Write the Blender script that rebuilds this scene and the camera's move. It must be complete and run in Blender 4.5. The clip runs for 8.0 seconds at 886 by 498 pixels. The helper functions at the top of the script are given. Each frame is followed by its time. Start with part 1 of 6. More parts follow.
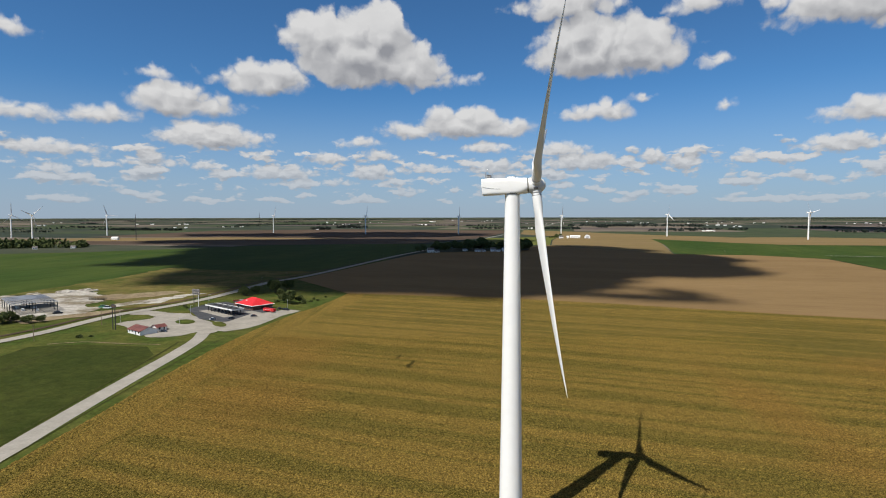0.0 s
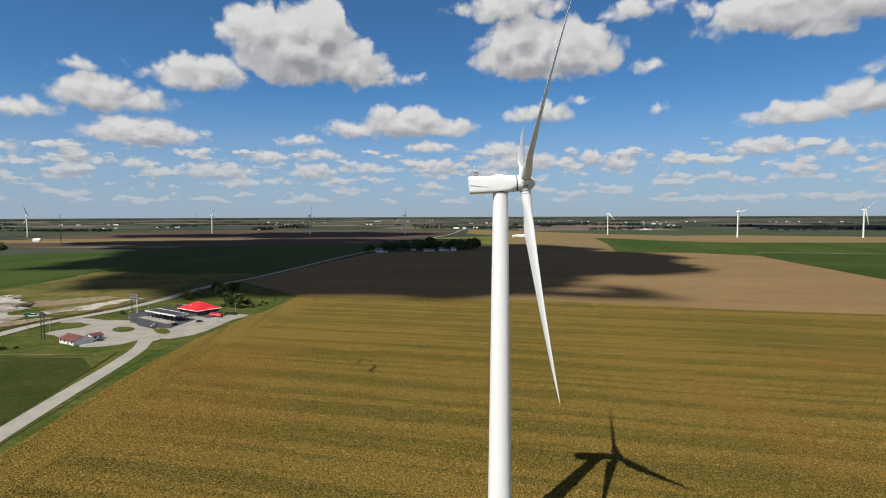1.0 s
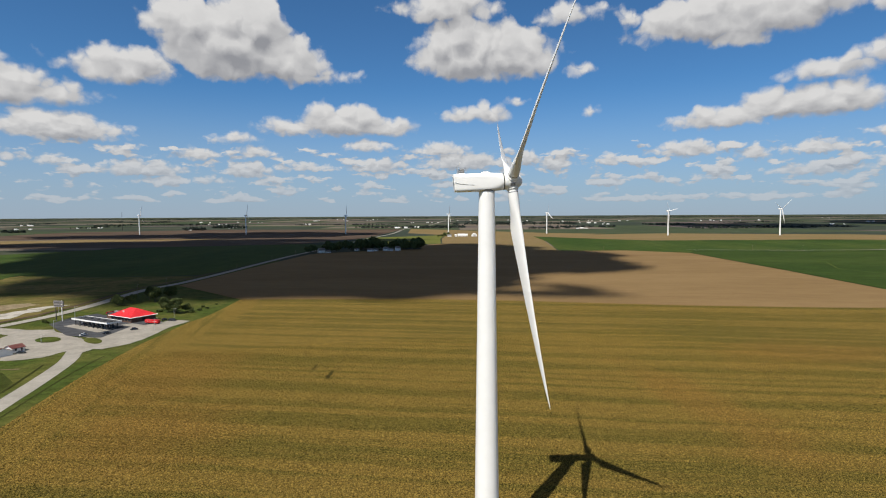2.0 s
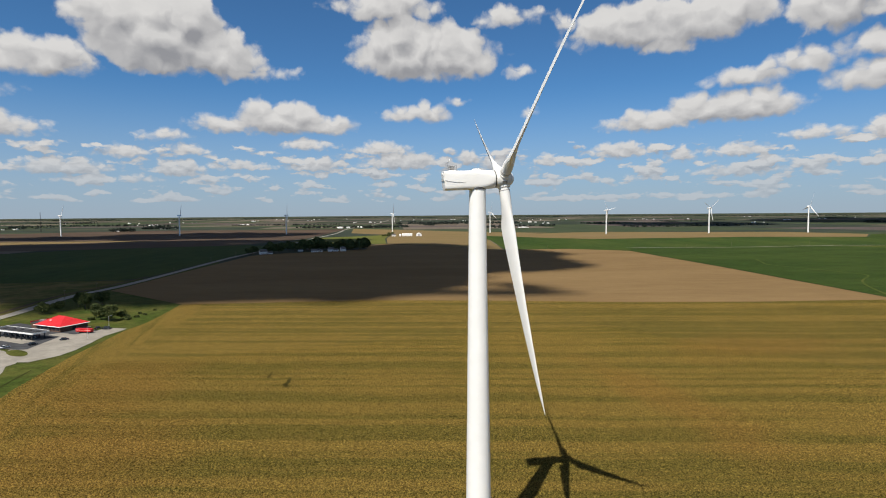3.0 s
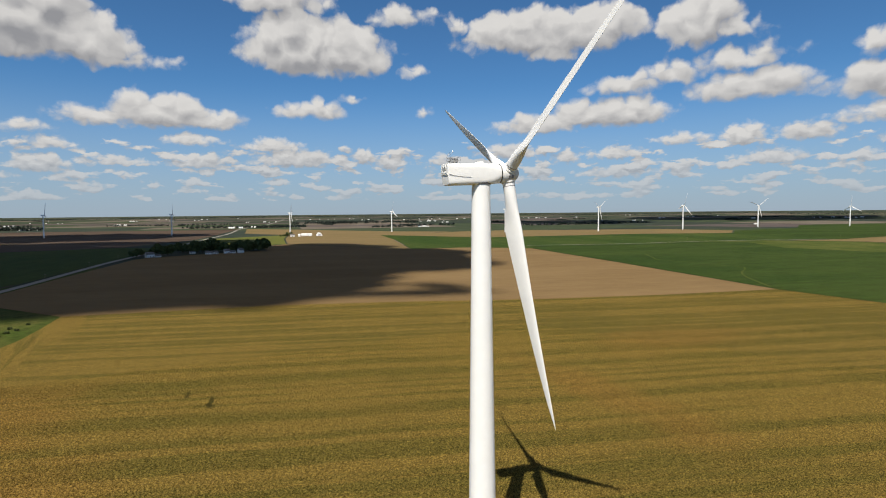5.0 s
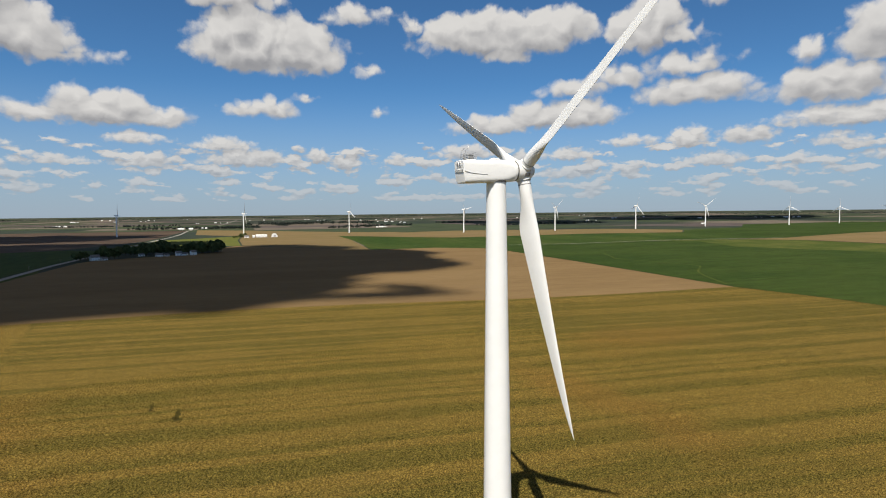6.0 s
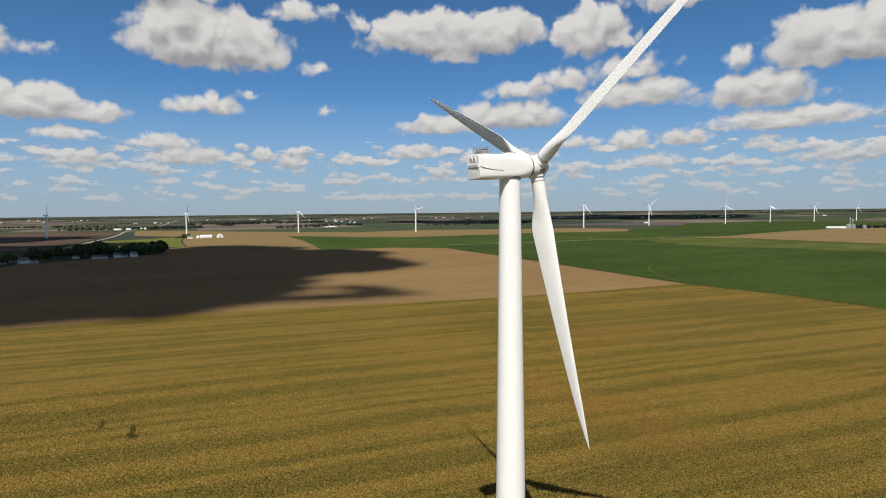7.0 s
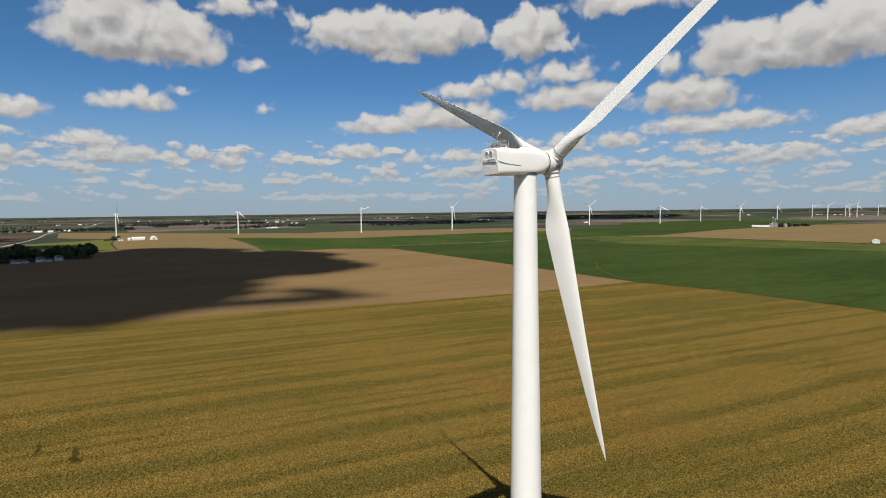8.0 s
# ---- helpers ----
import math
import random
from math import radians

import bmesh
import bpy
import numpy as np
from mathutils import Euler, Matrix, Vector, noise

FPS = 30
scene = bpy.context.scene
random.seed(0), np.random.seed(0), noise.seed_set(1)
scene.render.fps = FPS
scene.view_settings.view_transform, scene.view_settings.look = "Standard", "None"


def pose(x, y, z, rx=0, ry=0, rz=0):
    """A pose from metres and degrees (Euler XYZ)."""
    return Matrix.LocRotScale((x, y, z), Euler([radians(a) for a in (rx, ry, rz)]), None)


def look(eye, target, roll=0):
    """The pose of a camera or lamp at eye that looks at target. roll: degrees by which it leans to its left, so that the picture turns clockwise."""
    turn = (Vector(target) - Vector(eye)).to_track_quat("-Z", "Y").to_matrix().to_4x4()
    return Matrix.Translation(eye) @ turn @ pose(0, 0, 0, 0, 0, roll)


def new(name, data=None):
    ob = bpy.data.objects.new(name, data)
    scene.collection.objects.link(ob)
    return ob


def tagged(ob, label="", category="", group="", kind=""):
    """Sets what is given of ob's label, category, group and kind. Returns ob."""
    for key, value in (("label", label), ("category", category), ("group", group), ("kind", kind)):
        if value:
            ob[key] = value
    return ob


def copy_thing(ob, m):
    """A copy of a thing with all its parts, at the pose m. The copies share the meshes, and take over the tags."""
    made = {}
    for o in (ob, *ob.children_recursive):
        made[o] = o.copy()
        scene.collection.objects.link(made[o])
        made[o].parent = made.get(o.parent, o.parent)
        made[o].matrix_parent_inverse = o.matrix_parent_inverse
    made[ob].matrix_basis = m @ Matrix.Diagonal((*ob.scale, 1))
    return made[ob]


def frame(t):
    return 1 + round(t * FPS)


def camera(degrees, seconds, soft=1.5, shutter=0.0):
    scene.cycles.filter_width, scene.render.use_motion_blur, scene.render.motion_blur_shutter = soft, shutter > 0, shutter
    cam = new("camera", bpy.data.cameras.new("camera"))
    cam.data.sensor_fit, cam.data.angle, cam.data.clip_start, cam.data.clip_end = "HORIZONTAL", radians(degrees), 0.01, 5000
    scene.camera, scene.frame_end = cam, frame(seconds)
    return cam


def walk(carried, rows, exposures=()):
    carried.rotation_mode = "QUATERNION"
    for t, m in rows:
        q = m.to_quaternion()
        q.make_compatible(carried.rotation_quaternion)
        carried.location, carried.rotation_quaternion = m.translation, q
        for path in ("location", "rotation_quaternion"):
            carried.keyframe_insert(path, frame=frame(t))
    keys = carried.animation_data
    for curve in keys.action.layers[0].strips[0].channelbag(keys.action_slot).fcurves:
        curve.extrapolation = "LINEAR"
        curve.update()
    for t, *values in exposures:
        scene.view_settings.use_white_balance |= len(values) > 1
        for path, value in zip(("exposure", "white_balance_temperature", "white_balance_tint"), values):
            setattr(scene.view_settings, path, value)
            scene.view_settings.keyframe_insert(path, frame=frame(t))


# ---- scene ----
cam = camera(77.0, 8.0, soft=1.05)
PATH = [
    (0, (2.453, -3.912, 73.401), (2.449, -1.915, 73.284), -0.1),
    (0.5, (-1.895, -0.428, 73.379), (-1.812, 1.567, 73.261), -0.1),
    (1, (-6.169, 3.138, 73.384), (-5.974, 5.125, 73.265), -0.2),
    (1.5, (-10.361, 6.841, 73.405), (-10.059, 8.815, 73.285), -0.3),
    (2, (-14.334, 10.736, 73.445), (-13.926, 12.69, 73.323), -0.3),
    (3.5, (-25.442, 23.157, 73.448), (-24.74, 25.025, 73.322), -0.5),
    (4, (-28.775, 27.6, 73.428), (-27.985, 29.433, 73.3), -0.5),
    (4.5, (-31.809, 32.371, 73.422), (-30.936, 34.166, 73.292), -0.5),
    (6, (-39.734, 47.569, 73.397), (-38.651, 49.245, 73.266), -0.6),
    (6.5, (-41.976, 52.913, 73.36), (-40.823, 54.542, 73.228), -0.6),
    (7, (-43.813, 58.499, 73.294), (-42.582, 60.07, 73.16), -0.6),
    (7.5, (-45.41, 64.331, 73.202), (-44.101, 65.837, 73.067), -0.7),
    (8, (-46.867, 70.24, 73.154), (-45.483, 71.678, 73.019), -0.7),
]
walk(cam, [(t, look(eye, target, roll)) for t, eye, target, roll in PATH], [(0.0, 0.22, 6500, 10), (4.5, 0.22, 6740, 10), (7.0, 0.20, 6760, 10), (8.0, 0.10, 6760, 10)])

# ---- sky, sun ----
SUN_AZ, SUN_EL = -137.0, 54.3
TO_SUN = Vector((math.sin(radians(SUN_AZ)) * math.cos(radians(SUN_EL)), math.cos(radians(SUN_AZ)) * math.cos(radians(SUN_EL)), math.sin(radians(SUN_EL))))
sun_data = bpy.data.lights.new("sun", "SUN")
sun_data.energy, sun_data.angle, sun_data.color = 5.0, radians(0.53), (1.0, 0.955, 0.87)
sun = new("sun", sun_data)
sun.matrix_world = look((0, 0, 500), Vector((0, 0, 500)) - TO_SUN)


class Graph:
    """A short way to write node trees."""

    def __init__(self, tree):
        self.tree = tree
        tree.nodes.clear()

    def add(self, kind):
        return self.tree.nodes.new(kind)

    def put(self, socket, value):
        if isinstance(value, bpy.types.NodeSocket):
            self.tree.links.new(value, socket)
        elif value is not None:
            socket.default_value = value

    def math(self, op, a, b=None, c=None, clamp=False):
        node = self.add("ShaderNodeMath")
        node.operation, node.use_clamp = op, clamp
        for i, v in enumerate((a, b, c)):
            self.put(node.inputs[i], v)
        return node.outputs[0]

    def vec(self, op, a, b=None, c=None, out=0):
        node = self.add("ShaderNodeVectorMath")
        node.operation = op
        for i, v in enumerate((a, b, c)):
            self.put(node.inputs[i], v)
        return node.outputs["Value"] if op in ("LENGTH", "DOT_PRODUCT") else node.outputs[0]

    def noise(self, vector, scale, detail=4.0, rough=0.55, out="Fac", distortion=0.0):
        node = self.add("ShaderNodeTexNoise")
        self.put(node.inputs["Vector"], vector)
        for key, value in (("Scale", scale), ("Detail", detail), ("Roughness", rough), ("Distortion", distortion)):
            node.inputs[key].default_value = value
        return node.outputs[out]

    def ramp(self, x, x0, x1, y0=0.0, y1=1.0, smooth=True):
        node = self.add("ShaderNodeMapRange")
        node.interpolation_type = "SMOOTHSTEP" if smooth else "LINEAR"
        for i, v in enumerate((x, x0, x1, y0, y1)):
            self.put(node.inputs[i], v)
        return node.outputs[0]

    def mix(self, fac, a, b, blend="MIX"):
        node = self.add("ShaderNodeMix")
        node.data_type, node.blend_type = "RGBA", blend
        self.put(node.inputs[0], fac)
        self.put(node.inputs[6], a)
        self.put(node.inputs[7], b)
        return node.outputs[2]

    def scale(self, vector, factor):
        node = self.add("ShaderNodeVectorMath")
        node.operation = "SCALE"
        self.put(node.inputs[0], vector)
        self.put(node.inputs["Scale"], factor)
        return node.outputs[0]

    def cells(self, vector, scale, detail):
        """Distance from the middle of rounded cells."""
        node = self.add("ShaderNodeTexVoronoi")
        node.voronoi_dimensions, node.feature = "2D", "F1"
        self.put(node.inputs["Vector"], vector)
        for key, value in (("Scale", scale), ("Detail", detail), ("Roughness", 0.42), ("Lacunarity", 2.3)):
            node.inputs[key].default_value = value
        return node.outputs["Distance"]

    def mix_value(self, fac, a, b):
        return self.math("ADD", a, self.math("MULTIPLY", fac, self.math("SUBTRACT", b, a)))


def rgb(r, g, b):
    return (r, g, b, 1.0)


# Cumulus clouds of the sky: azimuth and height of the middle, half width, half height, all in degrees.
CLOUDS = []


def cumulus(az, el, w, h):
    r = random.Random(int(az * 10) * 97 + int(el * 10))
    CLOUDS.append((az, el - 0.28 * h, w * 1.16, h * 0.92))
    bumps = 3 if h > 1.2 else 2 if h > 0.6 else 1
    for k in range(bumps):
        u = (k + 0.5) / bumps * 1.3 - 0.65 + r.uniform(-0.12, 0.12)
        s = r.uniform(0.38, 0.55) * (1.25 if bumps == 1 else 1.0)
        CLOUDS.append((az + u * w, el + h * (0.34 - 0.35 * abs(u)) + r.uniform(-0.1, 0.1) * h, max(w * s, h * 0.7), h * r.uniform(0.72, 0.98)))


# large ones, high up
cumulus(-8.6, 16.6, 5.6, 3.4)
cumulus(-11.6, 17.6, 3.9, 1.9)
cumulus(-4.6, 15.0, 4.4, 1.9)
cumulus(-0.9, 13.5, 3.2, 0.7)
cumulus(14.2, 16.2, 4.7, 2.6)
cumulus(18.6, 15.9, 4.4, 2.3)
cumulus(12.2, 20.3, 4.4, 1.5)
cumulus(24.2, 19.2, 2.8, 0.9)
cumulus(30.3, 18.2, 1.4, 0.8)
cumulus(36.2, 17.4, 5.4, 1.9)
cumulus(41.8, 17.5, 6.2, 2.0)
cumulus(39.5, 15.6, 2.8, 0.9)
cumulus(52.6, 17.0, 3.4, 1.9)
cumulus(55.2, 15.8, 2.0, 0.9)
cumulus(46.5, 12.2, 3.4, 0.9)
cumulus(50.4, 12.9, 2.4, 1.0)
cumulus(56.4, 13.4, 3.7, 0.9)
cumulus(57.0, 11.1, 5.1, 1.1)
cumulus(65.9, 13.4, 1.2, 0.9)
cumulus(67.3, 10.4, 4.3, 1.3)
cumulus(73.2, 14.0, 5.4, 2.1)
cumulus(79.0, 14.4, 5.0, 2.3)
cumulus(62.9, 19.4, 7.5, 1.1)
cumulus(-17.5, 13.2, 3.2, 1.4)
cumulus(-19.6, 13.3, 2.4, 0.8)
cumulus(-15.4, 12.9, 2.2, 0.9)
cumulus(-38.0, 14.9, 2.0, 0.6)
cumulus(25.4, 14.0, 1.2, 0.4)
# the middle row
cumulus(-25.6, 10.8, 3.0, 1.4)
cumulus(-22.6, 10.5, 2.7, 1.0)
cumulus(-27.6, 13.0, 2.0, 0.6)
cumulus(-31.5, 9.0, 2.6, 0.8)
cumulus(-37.0, 8.7, 2.8, 0.7)
cumulus(-22.4, 7.7, 4.4, 1.1)
cumulus(-35.7, 6.0, 4.2, 0.6)
cumulus(1.8, 9.5, 4.6, 1.4)
cumulus(-2.8, 8.8, 3.4, 0.8)
cumulus(5.6, 9.0, 3.4, 0.9)
cumulus(-8.6, 7.5, 1.7, 0.5)
cumulus(14.2, 10.0, 2.0, 0.7)
cumulus(16.6, 10.3, 1.8, 0.9)
cumulus(19.6, 11.4, 1.1, 0.5)
cumulus(26.7, 10.1, 0.6, 0.3)
cumulus(38.0, 8.7, 4.2, 0.8)
cumulus(43.0, 9.6, 3.4, 1.2)
cumulus(46.6, 9.5, 3.8, 1.2)
cumulus(51.6, 6.8, 2.6, 0.5)
cumulus(56.4, 6.9, 1.7, 0.9)
cumulus(61.5, 6.8, 2.5, 0.7)
cumulus(69.6, 7.8, 6.3, 0.8)
cumulus(81.3, 6.6, 3.2, 0.7)
cumulus(64.8, 9.8, 1.6, 0.6)
# small ones towards the horizon
cumulus(35.3, 6.1, 3.0, 0.7)
cumulus(20.6, 5.7, 1.2, 0.7)
cumulus(23.2, 5.3, 1.6, 0.8)
cumulus(28.3, 5.4, 1.2, 0.6)
cumulus(13.7, 5.5, 4.0, 0.8)
cumulus(-35.2, 4.2, 1.5, 0.4)
cumulus(-31.7, 4.7, 1.4, 0.4)
cumulus(-27.5, 5.1, 2.6, 0.4)
cumulus(-22.9, 4.9, 1.1, 0.4)
cumulus(-28.8, 3.7, 1.3, 0.4)
cumulus(-32.8, 3.2, 1.6, 0.3)
cumulus(-16.4, 4.3, 3.4, 0.7)
cumulus(-11.5, 5.9, 2.1, 0.5)
cumulus(-7.4, 4.5, 2.3, 0.7)
cumulus(-2.1, 4.8, 2.7, 0.4)
cumulus(-6.5, 6.2, 1.5, 0.5)
cumulus(-15.1, 3.3, 1.8, 0.3)
cumulus(-11.4, 3.4, 1.9, 0.3)
cumulus(5.1, 5.1, 2.5, 0.7)
cumulus(4.3, 7.0, 2.3, 0.5)
cumulus(11.8, 6.7, 2.9, 0.6)
cumulus(45.7, 5.7, 2.6, 0.6)
cumulus(40.9, 5.5, 1.2, 0.6)
cumulus(58.8, 4.8, 2.9, 0.6)
cumulus(45.6, 3.9, 3.6, 0.5)
cumulus(68.1, 5.9, 2.3, 0.5)
cumulus(74.6, 4.7, 4.5, 0.7)
cumulus(82.0, 5.1, 1.3, 0.3)


def build_sky():
    world = bpy.data.worlds.new("sky")
    scene.world = world
    world.use_nodes = True
    g = Graph(world.node_tree)
    sky = g.add("ShaderNodeTexSky")
    sky.sky_type, sky.sun_disc, sky.sun_elevation, sky.sun_rotation = "NISHITA", False, radians(SUN_EL), radians(SUN_AZ % 360)
    sky.altitude, sky.air_density, sky.dust_density, sky.ozone_density = 2000.0, 1.0, 0.0, 1.6
    blue = g.add("ShaderNodeBackground")
    g.put(blue.inputs[0], g.mix(1.0, sky.outputs[0], rgb(0.575, 1.06, 1.40), "MULTIPLY"))
    blue.inputs[1].default_value = SKY_STRENGTH
    haze = g.add("ShaderNodeBackground")
    g.put(haze.inputs[0], rgb(0.280, 0.338, 0.430))
    haze.inputs[1].default_value = 1.0
    way = g.add("ShaderNodeTexCoord").outputs["Generated"]
    split = g.add("ShaderNodeSeparateXYZ")
    g.put(split.inputs[0], way)
    az = g.math("MULTIPLY", g.math("ARCTAN2", split.outputs[0], split.outputs[1]), 180 / math.pi)
    el = g.math("MULTIPLY", g.math("ARCSINE", split.outputs[2]), 180 / math.pi)
    join = g.add("ShaderNodeCombineXYZ")
    g.put(join.inputs[0], az)
    g.put(join.inputs[1], el)
    flat = join.outputs[0]
    # ragged edges: a gentle bend of the outlines, coarse high up and fine towards the horizon
    high = g.ramp(el, 3.0, 12.0)
    coarse = g.noise(flat, 0.42, 4.0, 0.5, "Color")
    fine = g.noise(g.vec("MULTIPLY", flat, (1.0, 1.5, 1.0)), 1.1, 4.0, 0.5, "Color")
    size = g.ramp(el, 1.0, 15.0, 0.5, 2.7, smooth=False)
    bend = g.vec("MULTIPLY", g.vec("SUBTRACT", g.mix(high, fine, coarse), (0.5, 0.5, 0.5)), (1.0, 0.7, 0.0))
    here = g.vec("ADD", flat, g.scale(bend, size))
    # a second point, further up towards the sun: the clouds' thickness at both gives the light on their billows
    step = g.ramp(el, 1.0, 15.0, 0.26, 1.25, smooth=False)
    above = g.vec("ADD", here, g.scale((-0.22, 0.9, 0.0), step))
    swell = g.ramp(el, 1.0, 14.0, 0.25, 0.80, smooth=False)
    low_band = g.math("MULTIPLY", g.ramp(el, 0.3, 1.5), g.ramp(el, 5.5, 9.5, 1.0, 0.0))

    def billows(point):
        """Heads of cauliflower in two sizes, and a layer of loose small clouds low over the horizon."""
        big = g.cells(point, 0.46, 1.3)
        small = g.cells(g.vec("MULTIPLY", point, (1.0, 1.6, 1.0)), 1.05, 1.3)
        heads = g.math("SUBTRACT", 0.60, g.mix_value(high, small, big))
        heads = g.math("MULTIPLY", heads, swell)
        loose = g.noise(g.vec("MULTIPLY", point, (0.42, 1.45, 1.0)), 0.72, 3.0, 0.45)
        layer = g.math("SUBTRACT", g.math("MULTIPLY", g.math("SUBTRACT", loose, 0.53), 3.6), g.math("MULTIPLY", g.math("SUBTRACT", 1.0, low_band), 2.0))
        return heads, layer

    heads, layer = billows(here)
    heads_up, layer_up = billows(above)
    mist = g.noise(flat, 1.3, 5.0, 0.6)
    broad = g.noise(g.vec("MULTIPLY", flat, (0.7, 1.3, 1.0)), 0.5, 3.0, 0.5)

    veil = g.add("ShaderNodeMixShader")
    g.put(veil.inputs[0], g.ramp(el, -2.0, 13.0, 0.95, 0.0))
    g.put(veil.inputs[1], blue.outputs[0])
    g.put(veil.inputs[2], haze.outputs[0])

    def chain(lobes):
        """How deep, in degrees, the point here and the point above it lie inside the clouds: a node group of its own."""
        tree = bpy.data.node_groups.new("cloud_region", "ShaderNodeTree")
        for name in ("here", "above"):
            tree.interface.new_socket(name=name, in_out="INPUT", socket_type="NodeSocketVector")
        for name in ("depth", "cover"):
            tree.interface.new_socket(name=name, in_out="OUTPUT", socket_type="NodeSocketFloat")
        k = Graph(tree)
        start, stop = k.add("NodeGroupInput"), k.add("NodeGroupOutput")
        for i in (0, 1):
            total = None
            for a, e, w, h in lobes:
                q = k.vec("MULTIPLY_ADD", start.outputs[i], (1 / w, 1 / h, 0), (-a / w, -e / h, 0))
                d = k.math("MULTIPLY_ADD", k.vec("LENGTH", q), -h, h)
                total = d if total is None else k.math("MAXIMUM", total, d)
            k.put(stop.inputs[i], total)
        node = g.add("ShaderNodeGroup")
        node.node_tree = tree
        g.put(node.inputs[0], here)
        g.put(node.inputs[1], above)
        return node.outputs[0], node.outputs[1]

    def region(lobes):
        f, up = layer, layer_up
        if lobes:
            depth, cover = chain(lobes)
            f, up = g.math("MAXIMUM", depth, f), g.math("MAXIMUM", cover, up)
        f, up = g.math("ADD", f, heads), g.math("ADD", up, heads_up)
        slope = g.math("DIVIDE", g.math("SUBTRACT", f, up), step)
        rim = g.math("DIVIDE", g.math("ADD", f, g.math("MULTIPLY", g.math("SUBTRACT", mist, 0.5), g.math("MULTIPLY", swell, 0.7))), swell)
        alpha = g.math("MULTIPLY", g.ramp(rim, -0.32, 0.62), g.ramp(el, 0.5, 6.0, 0.62, 0.98))
        light = g.math("ADD", g.ramp(slope, -1.0, 0.75, 0.05, 1.0, smooth=False), g.math("MULTIPLY", g.math("SUBTRACT", broad, 0.5), 0.42))
        light = g.math("SUBTRACT", light, g.ramp(f, 0.5, 3.2, 0.0, 0.16), clamp=True)
        tone = g.mix(light, rgb(0.250, 0.256, 0.276), rgb(0.60, 0.598, 0.594))
        far = g.ramp(el, 1.0, 9.0, 0.60, 0.0)
        tone = g.mix(far, tone, rgb(0.365, 0.41, 0.465))
        body = g.add("ShaderNodeBackground")
        g.put(body.inputs[0], tone)
        body.inputs[1].default_value = 1.0
        out = g.add("ShaderNodeMixShader")
        g.put(out.inputs[0], alpha)
        g.put(out.inputs[1], veil.outputs[0])
        g.put(out.inputs[2], body.outputs[0])
        return out.outputs[0]

    result = region([])
    edges = (-46, -24, -10, 3, 17, 33, 47, 60, 73, 90)
    for a0, a1 in zip(edges[:-1], edges[1:]):
        lobes = [c for c in CLOUDS if c[0] + c[2] > a0 - 3 and c[0] - c[2] < a1 + 3]
        inside = g.math("MULTIPLY", g.math("GREATER_THAN", az, a0), g.math("LESS_THAN", az, a1))
        pick = g.add("ShaderNodeMixShader")
        g.put(pick.inputs[0], inside)
        g.put(pick.inputs[1], result)
        g.put(pick.inputs[2], region(lobes))
        result = pick.outputs[0]
    # unseen broken cloud overhead, added dim and warm to make the skylight in shadows less blue
    level = g.math("MAXIMUM", split.outputs[2], 0.3)
    over = g.add("ShaderNodeCombineXYZ")
    g.put(over.inputs[0], g.math("DIVIDE", split.outputs[0], level))
    g.put(over.inputs[1], g.math("DIVIDE", split.outputs[1], level))
    cover = g.noise(over.outputs[0], 1.6, 5.0, 0.55)
    base = g.add("ShaderNodeBackground")
    g.put(base.inputs[0], rgb(0.20, 0.185, 0.168))
    roof = g.add("ShaderNodeMixShader")
    g.put(roof.inputs[0], g.ramp(cover, 0.43, 0.54))
    g.put(roof.inputs[1], blue.outputs[0])
    g.put(roof.inputs[2], base.outputs[0])
    band = g.add("ShaderNodeMixShader")
    g.put(band.inputs[0], g.math("MULTIPLY", g.math("GREATER_THAN", el, -3.0), g.math("LESS_THAN", el, 26.0)))
    g.put(band.inputs[1], roof.outputs[0])
    g.put(band.inputs[2], result)
    end = g.add("ShaderNodeOutputWorld")
    g.put(end.inputs[0], band.outputs[0])


SKY_STRENGTH = 0.062
build_sky()


